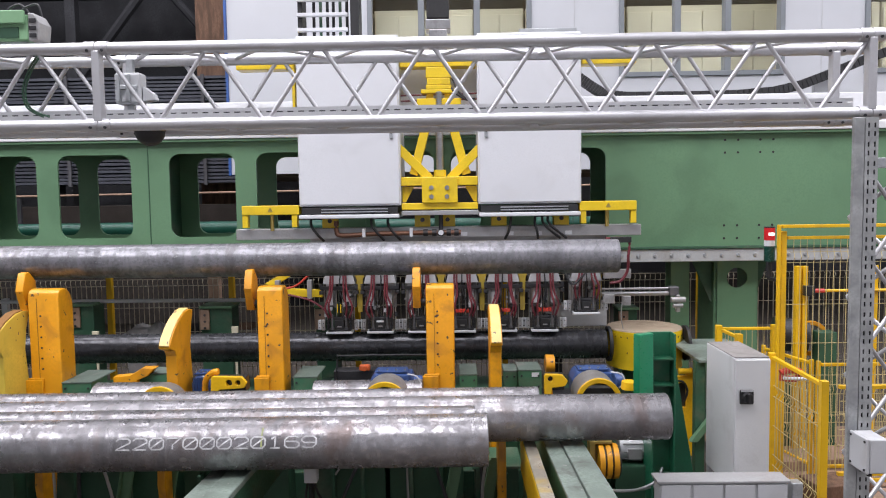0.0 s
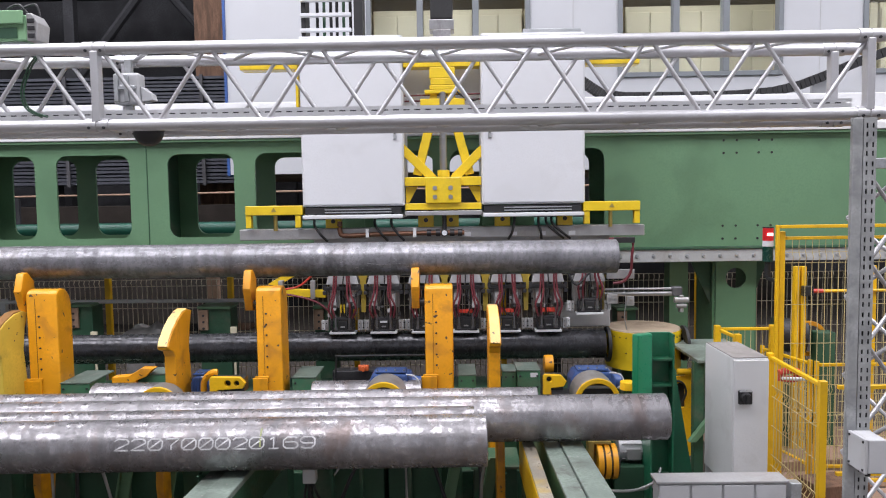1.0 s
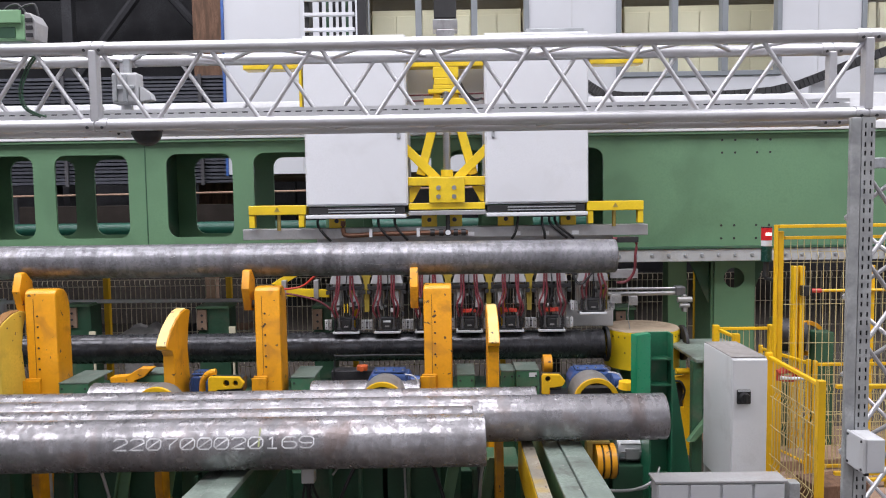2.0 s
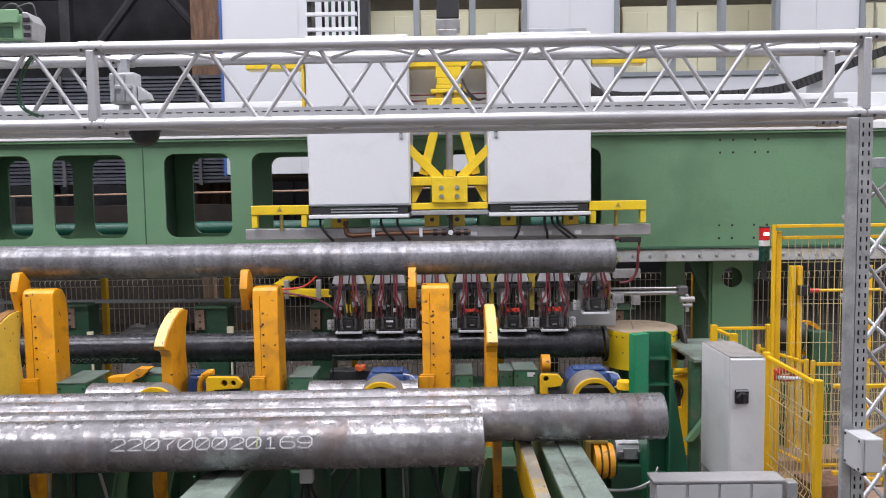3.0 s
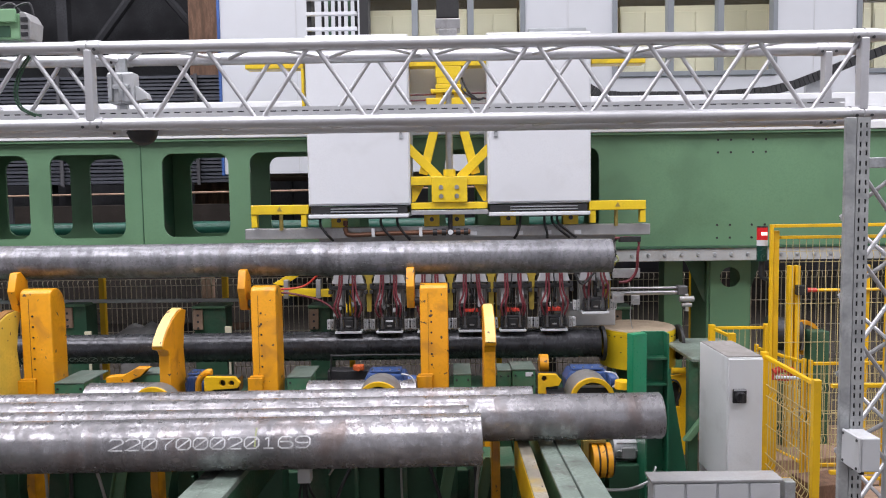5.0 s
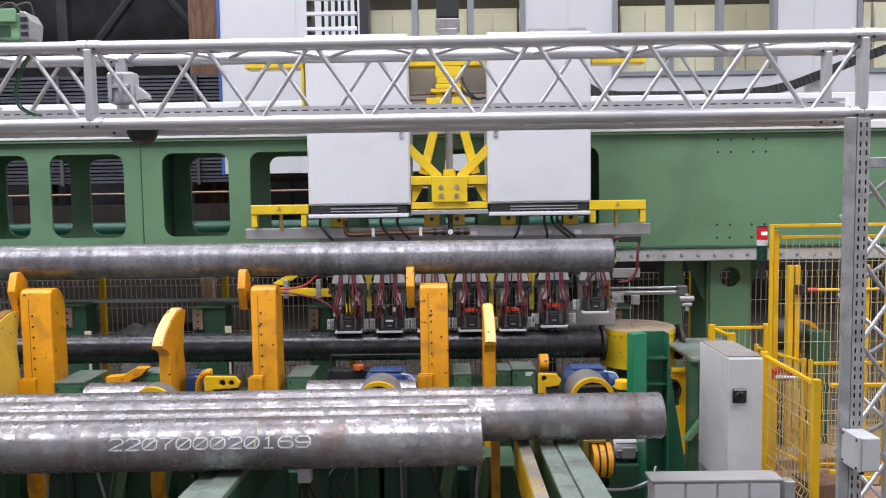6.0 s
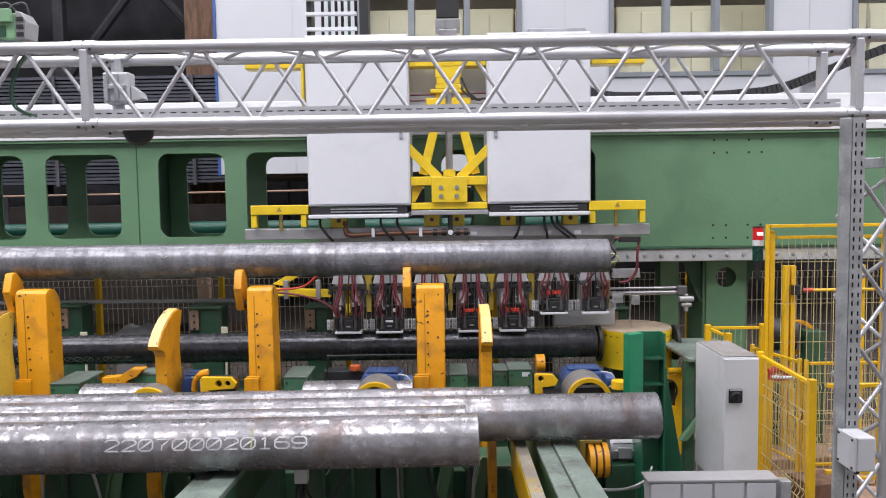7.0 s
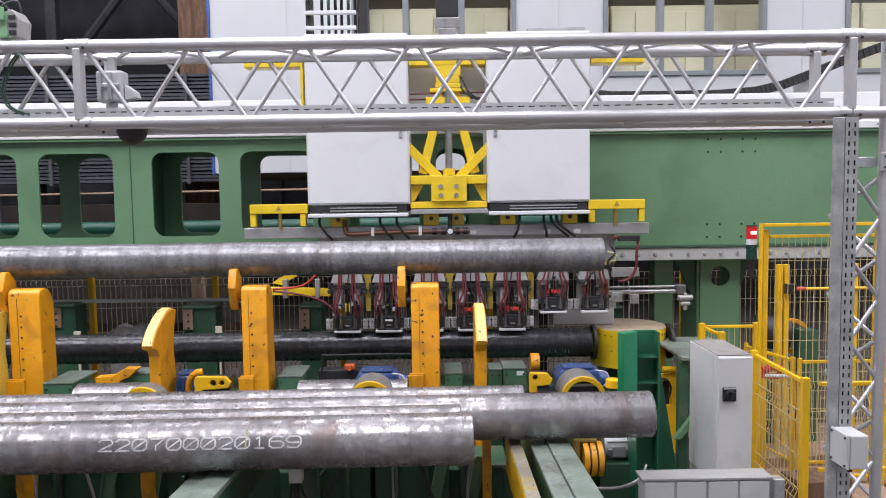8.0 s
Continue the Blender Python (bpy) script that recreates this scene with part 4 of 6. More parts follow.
def probe(k):
    """One unit in the carriage's own space; z = 0 at the shoe."""
    rng = random.Random(30 + k)
    u = new("probe_unit")
    u.parent = CAR
    u.empty_display_size = 0.05
    BASE[u] = Vector((0, 0, 0))

    def blk(name, material, x0, x1, y0, y1, z0, z1, label="", bevel=0.004):
        part(name, box(B(), x0, x1, y0, y1, z0, z1, bevel), material, u, label)

    blk("shoe", M_CAB, -0.123, 0.123, -0.06, 0.06, 0.0, 0.021, "pale wear shoe")
    blk("foot", M_DKSTEEL, -0.105, 0.105, -0.05, 0.05, 0.022, 0.04)
    blk("block", M_BLACK, -0.045, 0.045, -0.05, 0.05, 0.041, 0.125, "black probe block", 0.006)
    blk("block_cap", M_DKSTEEL, -0.085, 0.085, -0.045, 0.03, 0.127, 0.152)
    blk("block_window", M_GREYBAR, -0.02, 0.022, -0.053, -0.0505, 0.062, 0.075, "small pale plate")
    for x in (-0.064, 0.064):
        bm = B()
        rod(bm, (x, -0.05, 0.041), (x, -0.05, 0.165), 0.0105, n=10)
        rod(bm, (x, -0.05, 0.041), (x, -0.05, 0.062), 0.017, n=10)
        rod(bm, (x, -0.05, 0.165), (x, -0.05, 0.182), 0.015, 0.010, 10)
        part("guide_pin", bm, M_PIN, u, "grey guide pin")
    for x in (-0.102, 0.102):
        bm = B()
        for j in range(7):
            rod(bm, (x, -0.035, 0.042 + 0.013 * j), (x, -0.035, 0.050 + 0.013 * j), 0.016, n=10)
        rod(bm, (x, -0.035, 0.041), (x, -0.035, 0.15), 0.009, n=8)
        part("spring", bm, M_DKSTEEL, u, "dark coil spring")
    for x in (-0.152, 0.152):
        for q, m in ((1.0, M_GREYBAR), (1.225, M_CAB2)):
            blk("slide", m, x * q - 0.0155, x * q + 0.0155, -0.02, 0.03, 0.028 + 0.008 * (q > 1.1), 0.125)
            for z in (0.055, 0.098):
                part("screw", bolts(B(), [(x * q, -0.02, z)], 0.005, 0.004), M_DKSTEEL, u)
    for x in (-0.135, -0.118, -0.028, 0.0, 0.03, 0.12, 0.137):
        bm = B()
        rod(bm, (x, 0.0, 0.126 if abs(x) > 0.1 else 0.153), (x, 0.0, 0.41), 0.0045, n=8)
        part("slide_rod", bm, M_STEEL if abs(x) > 0.02 else M_DKSTEEL, u)
    for x in (-0.085, 0.085):
        blk("cylinder_body", M_CAB2, x - 0.024, x + 0.024, 0.005, 0.05, 0.25 + 0.02 * rng.random(), 0.402, "pale grey cylinder body")
        blk("cylinder_foot", M_DKSTEEL, x - 0.028, x + 0.028, 0.0, 0.05, 0.225, 0.245)
    blk("cross_bar", M_BLACK, -0.168, 0.168, -0.03, 0.0, 0.404, 0.44, "black cross bar")
    for x in (-0.163, 0.163):
        blk("bar_lug", M_DKSTEEL, x - 0.018, x + 0.018, -0.035, 0.005, 0.365, 0.40)
        blk("bar_clamp", M_DKSTEEL, x - 0.014, x + 0.014, -0.038, -0.031, 0.41, 0.462)
    for s in (-1, 1):
        for j in range(2):
            top, low = s * (0.05 + 0.022 * j), s * (0.070 + 0.034 * j)
            d = rng.uniform(-0.012, 0.012)
            bm = B()
            bent(bm, [(low * 0.9, -0.05, 0.15), (low * 1.12 + d, -0.075, 0.235 + 0.03 * rng.random()), (top * 1.1 + d, -0.07, 0.36), (top, -0.06, 0.48), (top * 0.95, -0.05, 0.63)], 0.0095, 7, 5)
            part("water_hose", bm, M_RED, u, "dark red water hose")
    bm = B()
    x = rng.uniform(-0.03, 0.03)
    bent(bm, [(x, -0.04, 0.152), (x + rng.uniform(-0.05, 0.05), -0.06, 0.26), (x + rng.uniform(-0.04, 0.04), -0.05, 0.40), (x, -0.04, 0.63)], 0.006, 7, 5)
    part("signal_cable", bm, M_RUBBER, u)
    for j in range(9):
        x, z = rng.uniform(-0.15, 0.15), rng.uniform(0.17, 0.36)
        w, h = rng.uniform(0.005, 0.013), rng.uniform(0.007, 0.022)
        blk("fitting", (M_STEEL, M_DKSTEEL, M_CAB2, M_BLACK)[j % 4], x - w, x + w, -0.025, 0.004, z - h, z + h, "", 0.002)
    if k in (3, 4, 5):
        for x in (-0.062, -0.03, 0.002, 0.034):
            blk("valve_block", M_REDP, x, x + 0.028, -0.045, 0.02, 0.185, 0.212 + 0.012 * rng.random(), "red valve block", 0.003)
    if k == 1:
        blk("label_plate", M_CAB, -0.034, 0.034, -0.056, -0.051, 0.105, 0.122, "white label plate", 0.0)
    if k == 0:
        bm = B()
        for x in (-0.01, 0.02):
            rod(bm, (x, -0.06, 0.20), (x, -0.06, 0.28), 0.005, n=8)
        part("yellow_couplings", bm, M_YELLOW, u)
    return u


PROBES = [probe(k) for k in range(7)]

# ---- loading rack: two sloping rails and what carries them ----
def rack_z(y):
    return 0.92 - 0.055 * (y - 3.4)


def rack_rail(x, w=0.23):
    r = thing("rack_rail", (x, 3.9, 0), "pale green worn steel skid rail of the loading rack", "rail", "skid rails")
    tilt = Matrix.Rotation(-math.atan(0.055), 4, "X")
    for s, ww, up in ((-1, w * 0.42, 0.0), (1, w * 0.565, 0.012)):
        c = x + s * (w / 2 - ww / 2)
        bm = B()
        box(bm, c - ww / 2, c + ww / 2, 2.35, 5.15, rack_z(3.75) - 0.03, rack_z(3.75) - 0.008 + up, 0.005, tilt)
        part("skid_plate", bm, M_PALEGREEN, r)
    bm = B()
    box(bm, x - w / 2 + 0.012, x + w / 2 - 0.012, 2.36, 5.14, rack_z(3.75) - 0.24, rack_z(3.75) - 0.034, 0.004, tilt)
    part("beam", bm, M_DKGREEN, r)
    for y in (2.6, 4.9):
        bm = B()
        box(bm, x - 0.09, x + 0.09, y - 0.09, y + 0.09, 0.012, rack_z(y) - 0.2, 0.006)
        part("leg", bm, M_DKGREEN, r)
        bm = B()
        box(bm, x - 0.16, x + 0.16, y - 0.15, y + 0.15, 0.0, 0.012)
        part("foot", bm, M_DKGREEN, r)
    return r


for rx in (0.641, -1.225, -3.1):
    rack_rail(rx)


def stop_bar(x):
    r = thing("pusher_bar", (x, 4.0, 0), "yellow pusher bar with a worn scratched top, beside a rail", "bar", "pusher bars")
    bm = B()
    slab(bm, [(2.7, 0.62), (4.55, 0.62), (4.55, 0.845), (2.7, 0.90)], 0.075, Matrix.Translation((x, 0, 0)) @ SIDE, bevel=0.006)
    part("bar", bm, M_FENCE, r)
    bm = B()
    slab(bm, [(2.7, 0.903), (4.55, 0.848), (4.55, 0.86), (2.7, 0.915)], 0.069, Matrix.Translation((x + 0.003, 0, 0)) @ SIDE)
    part("worn_top", bm, M_WORNYEL, r, "worn bare top edge")
    for ly in (3.2, 4.3):
        bm = B()
        box(bm, x + 0.01, x + 0.065, ly, ly + 0.2, 0.0, 0.618)
        part("leg", bm, M_DKGREEN, r)


stop_bar(0.398)


# ---- machine bed under the pipes ----
def bed():
    for i, (x0, x1, z1) in enumerate(((-3.9, -3.0, 0.70), (-2.9, -2.0, 0.66), (-1.9, -1.45, 0.5), (-1.0, -0.50, 0.66), (-0.47, 0.04, 0.62), (0.12, 0.42, 0.5), (0.82, 0.96, 0.4))):
        c = thing("bed_frame", ((x0 + x1) / 2, 4.95, 0), "dark green welded bed frame under the rack", "machine frame", "bed frames")
        bm = B()
        box(bm, x0, x1, 4.95, 5.25, 0.0, z1, 0.008)
        part("body", bm, M_DKGREEN, c)
        for k in range(2):
            bm = B()
            xx = x0 + (x1 - x0) * (0.3 + 0.4 * k)
            box(bm, xx - 0.01, xx + 0.01, 4.86, 4.948, 0.02, z1 - 0.02, 0.002)
            part("rib", bm, M_DKGREEN, c)
        bm = B()
        box(bm, x0 - 0.02, x1 + 0.02, 4.88, 5.27, z1 + 0.002, z1 + 0.022, 0.003)
        part("top_plate", bm, M_DKGREEN, c)
    b = thing("machine_bed", (0, 6.5, 0), "long dark green machine bed under the turning pipe", "machine bed")
    bm = B()
    box(bm, -8, 1.3, 6.35, 7.2, 0.0, 0.58, 0.01)
    part("body", bm, M_DKGREEN, b)
    bm = B()
    box(bm, -8, 1.3, 6.15, 6.33, 0.0, 0.68, 0.008)
    part("front_rail", bm, M_DKSTEEL, b)
    bm = B()
    box(bm, -8, 1.4, 5.98, 6.14, 0.0, 0.42, 0.008)
    part("step", bm, M_GREEN, b)
    for x0, x1, z0, z1, y in ((-3.135, -2.90, 0.62, 0.93, 5.70), (-1.30, -1.11, 0.6, 0.945, 5.75), (0.025, 0.165, 0.6, 0.95, 5.75), (0.50, 0.686, 0.6, 0.96, 5.84),
                              (0.385, 0.495, 0.6, 0.945, 5.88), (-2.62, -2.32, 0.6, 0.95, 5.90)):
        t = thing("bearing_box", ((x0 + x1) / 2, y, 0.0), "green bearing housing with a dusty top before the machine bed", "housing", "bearing housings")
        bm = B()
        box(bm, x0, x1, y, 5.97, 0.0, z1 - 0.012, 0.006)
        part("housing", bm, M_HOUSING, t)
        for bx in (x0 + 0.025, x1 - 0.025):
            for bz in (z1 - 0.05, z1 - 0.14):
                part("bolt", bolts(B(), [(bx, y, bz)], 0.009, 0.008), M_DKSTEEL, t)
        bm = B()
        slab(bm, [(x0 - 0.004, z1 - 0.010), (x1 + 0.004, z1 - 0.010), (x1, z1), (x0, z1)], 6.13 - y, front(y - 0.005), bevel=0.002)
        part("cover", bm, M_DUSTGREEN, t, "dusty cover")
        if x0 > 0.45:
            bm = B()
            box(bm, x1 - 0.08, x1 - 0.02, y - 0.004, y - 0.001, z1 - 0.06, z1 - 0.025)
            part("type_plate", bm, M_CAB, t, "small white type plate")
    # grey machinery between the rollers
    t = thing("drive_box", (-0.7, 6.0, 0.42), "grey drive box with a small orange valve", "drive")
    bm = B()
    box(bm, -1.02, -0.45, 6.0, 6.13, 0.422, 0.93, 0.01)
    part("housing", bm, M_DKSTEEL, t)
    bm = B()
    box(bm, -0.80, -0.71, 5.95, 5.995, 0.935, 0.985, 0.012)
    rod(bm, (-0.755, 5.95, 0.96), (-0.755, 5.92, 0.96), 0.02, n=12)
    part("valve", bm, M_VALVE, t, "orange-red valve")
    bm = B()
    bent(bm, [(-0.98, 5.97, 0.7), (-0.98, 5.97, 1.03), (-0.9, 5.97, 1.06), (-0.2, 5.97, 1.06), (0.0, 5.97, 1.05)], 0.008, 8)
    part("thin_tube", bm, M_DKSTEEL, t)


bed()
bm = B()
box(bm, -4.5, 1.05, 5.29, 5.40, 0.0, 0.34, 0.01)
solo("base_beam", bm, M_DKGREEN, "dark green base beam along the floor under the rack", "beam")
t = thing("grease_cap", (1.27, 5.33, 0), "small round yellow cap on a green stand beside a wheel", "cap")
bm = B()
rod(bm, (1.27, 5.33, 0.93), (1.27, 5.33, 0.985), 0.062, 0.058, 24)
part("cap", bm, M_FENCE, t)
bm = B()
box(bm, 1.23, 1.31, 5.29, 5.37, 0.0, 0.928, 0.004)
part("stand", bm, M_DKGREEN, t)


def support_wheel(x, z, y1=5.54, shift=0.03, half=0.17):
    w = thing("support_wheel", (x, 5.4, 0), "grey steel support wheel with a yellow rim and blue gear motor", "roller", "support wheels")
    bm = B()
    tube(bm, (x, 5.275, z), (x, y1, z), 0.163, 0.03, 48)
    wh = part("wheel", bm, M_DULLSTEEL, w)
    bm = B()
    slab(bm, ring(x, z, 0.165, 44), 0.024, front(5.25), [ring(x, z, 0.128, 40)], bevel=0.005)
    part("rim", bm, M_FENCE, wh, "yellow rim")
    bm = B()
    rod(bm, (x, 5.33, z), (x, 5.35, z), 0.132, n=32)
    part("web", bm, M_DKSTEEL, wh, "dark inner web")
    bm = B()
    box(bm, x - 0.09, x + 0.115, 5.28, 5.32, z + 0.085, z + 0.108, 0.004)
    part("spoke_bar", bm, M_GREYBAR, wh, "grey bar across the wheel")
    c = x + shift
    bm = B()
    slab(bm, [(c - half, 0.82), (c + half, 0.82), (c + half + 0.005, 0.92), (c + half - 0.02, 0.995), (c - half + 0.03, 1.005), (c - half - 0.005, 0.94)], 0.20, front(5.57), bevel=0.016)
    mo = part("gear_motor", bm, M_BLUE, w, "blue cast gear motor")
    bm = B()
    box(bm, c - half * 0.74, c + half * 0.68, 5.58, 5.72, 1.006, 1.022, 0.005)
    part("cover", bm, M_BLUE, mo)
    for k in range(5):
        bm = B()
        box(bm, c + half * (0.36 * k - 0.76), c + half * (0.36 * k - 0.68), 5.558, 5.572, 0.86, 0.99, 0.003)
        part("rib", bm, M_BLUE, mo)
    for k in range(4):
        bm = B()
        rod(bm, (c + half * (0.4 * k - 0.62), 5.60, 1.022), (c + half * (0.4 * k - 0.62), 5.60, 1.031), 0.009, n=8)
        part("bolt", bm, M_STEEL, mo)
    bm = B()
    rod(bm, (c + half - 0.02, 5.65, 0.91), (c + half + 0.06, 5.65, 0.91), 0.062, 0.056, 24)
    part("motor", bm, M_BLUE, mo)
    bm = B()
    bent(bm, [(c + half - 0.05, 5.56, 1.0), (c + half + 0.02, 5.53, 0.99), (c + half + 0.05, 5.53, 0.93), (c + half + 0.01, 5.55, 0.88)], 0.006, 8)
    part("cable", bm, M_CAB2, mo)
    bm = B()
    box(bm, c - half * 0.7, c + half * 0.7, 5.60, 5.74, 0.0, 0.818, 0.01)
    part("motor_stand", bm, M_DKGREEN, w)
    bm = B()
    box(bm, x - 0.12, x + 0.12, 5.28, min(y1, 5.40), 0.0, z - 0.15, 0.01)
    part("pedestal", bm, M_DKGREEN, w)
    return w


support_wheel(1.033, 0.863)
support_wheel(-0.525, 0.853)
support_wheel(-2.18, 0.835, 5.41, 0.20, 0.07)
support_wheel(-3.78, 0.835)


def catch_block(x, z, long):
    c = thing("catch_block", (x, 5.45, 0), "bright yellow catch block with round holes", "block", "catch blocks")
    bm = B()
    out = [(x, z), (x + 0.05, z), (x + 0.06, z + 0.05), (x + 0.09, z + 0.05), (x + long, z + 0.06), (x + long + 0.02, z + 0.10), (x + long - 0.02, z + 0.145), (x + 0.01, z + 0.15), (x, z + 0.13)]
    slab(bm, out, 0.04, front(5.40), [ring(x + long * 0.55, z + 0.10, 0.024, 14), ring(x + long * 0.82, z + 0.10, 0.020, 14)] if long > 0.2 else [ring(x + 0.045, z + 0.115, 0.02, 14)], bevel=0.004)
    part("plate", bm, M_FENCE, c)
    bm = B()
    box(bm, x, x + long, 5.442, 5.56, z + 0.02, z + 0.13, 0.006)
    part("jaw", bm, M_DKSTEEL, c)
    bm = B()
    box(bm, x + 0.01, x + 0.05, 5.45, 5.52, 0.0, z + 0.02)
    part("stand", bm, M_DKGREEN, c)


catch_block(0.655, 0.875, 0.155)
catch_block(-1.845, 0.885, 0.25)
bm = B()
slab(bm, [(-2.80, 0.62), (-2.60, 0.62), (-2.60, 0.90), (-2.52, 0.93), (-2.45, 1.0), (-2.56, 1.0), (-2.66, 0.94), (-2.80, 0.93)], 0.09, front(5.86), bevel=0.005)
box(bm, -2.75, -2.65, 5.88, 5.94, 0.0, 0.64)
solo("orange_bracket", bm, M_ORANGE, "orange-yellow bent bracket beside a bearing housing", "bracket")
t = thing("crank_lever", (-1.87, 5.5, 0.0), "curved orange-yellow lever beside a support wheel", "lever")
bm = B()
bent(bm, [(-1.92, 5.5, 0.85), (-1.91, 5.48, 0.98), (-1.85, 5.46, 1.05), (-1.80, 5.46, 1.06)], 0.024, 10)
part("lever", bm, M_ORANGE, t)
bm = B()
box(bm, -1.97, -1.87, 5.45, 5.55, 0.0, 0.86, 0.006)
part("stand", bm, M_DKGREEN, t)


def guide_sheave(x, y, z, r):
    s = thing("guide_sheave", (x, y, 0), "grooved orange-yellow guide roller on a bracket", "roller", "guide rollers")
    for k in range(3):
        bm = B()
        rod(bm, (x + 0.05 * k, y, z), (x + 0.05 * k + 0.036, y, z), r, r * 0.97, 28)
        part("disc", bm, M_ORANGE, s)
        bm = B()
        rod(bm, (x + 0.05 * k + 0.037, y, z), (x + 0.05 * k + 0.049, y, z), r * 0.86, n=24)
        part("groove", bm, M_DKSTEEL, s)
    bm = B()
    slab(bm, [(x - 0.06, 0.0), (x - 0.02, 0.0), (x - 0.02, z + 0.13), (x + 0.1, z + 0.13), (x + 0.1, z + 0.15), (x - 0.06, z + 0.15)], 0.1, front(y - 0.03), bevel=0.003)
    part("bracket", bm, M_BRASS, s)
    return s


guide_sheave(0.99, 5.1, 0.475, 0.125)
bm = B()
rod(bm, (0.73, 5.95, 0.98), (0.80, 5.95, 0.98), 0.075, n=28)
box(bm, 0.745, 0.785, 5.92, 5.975, 0.0, 0.93)
solo("narrow_roller", bm, M_ORANGE, "narrow orange roller on a thin stand", "roller")


def drive_motor():
    m = thing("drive_motor", (1.3, 5.25, 0), "silver-grey electric motor on a green base", "motor")
    bm = B()
    rod(bm, (1.17, 5.25, 0.515), (1.38, 5.25, 0.515), 0.085, n=24)
    bd = part("body", bm, M_ALU, m)
    for k in range(10):
        bm = B()
        a = radians(36 * k)
        cy, cz = 5.25 + 0.09 * math.cos(a), 0.515 + 0.09 * math.sin(a)
        rod(bm, (1.19, cy, cz), (1.36, cy, cz), 0.006, n=5)
        part("fin", bm, M_GREYBAR, bd)
    bm = B()
    rod(bm, (1.382, 5.25, 0.515), (1.43, 5.25, 0.515), 0.092, 0.08, 24)
    part("fan_cover", bm, M_STEEL, bd)
    bm = B()
    box(bm, 1.22, 1.32, 5.15, 5.2, 0.46, 0.54, 0.006)
    part("terminal_box", bm, M_GREYBAR, bd)
    bm = B()
    box(bm, 1.12, 1.45, 5.12, 5.4, 0.0, 0.425, 0.008)
    part("base", bm, M_DKGREEN, m)
    bm = B()
    bent(bm, [(1.40, 5.1, 0.48), (1.42, 5.06, 0.4), (1.36, 5.0, 0.33), (1.2, 4.95, 0.32), (1.05, 4.9, 0.34)], 0.010, 8)
    part("conduit", bm, M_STEEL, m, "bare metal flexible conduit")
    bm = B()
    bent(bm, [(1.42, 5.0, 0.46), (1.36, 4.95, 0.38), (1.2, 4.9, 0.34), (1.0, 4.85, 0.36)], 0.010, 8)
    part("conduit", bm, M_STEEL, m, "bare metal flexible conduit")


drive_motor()


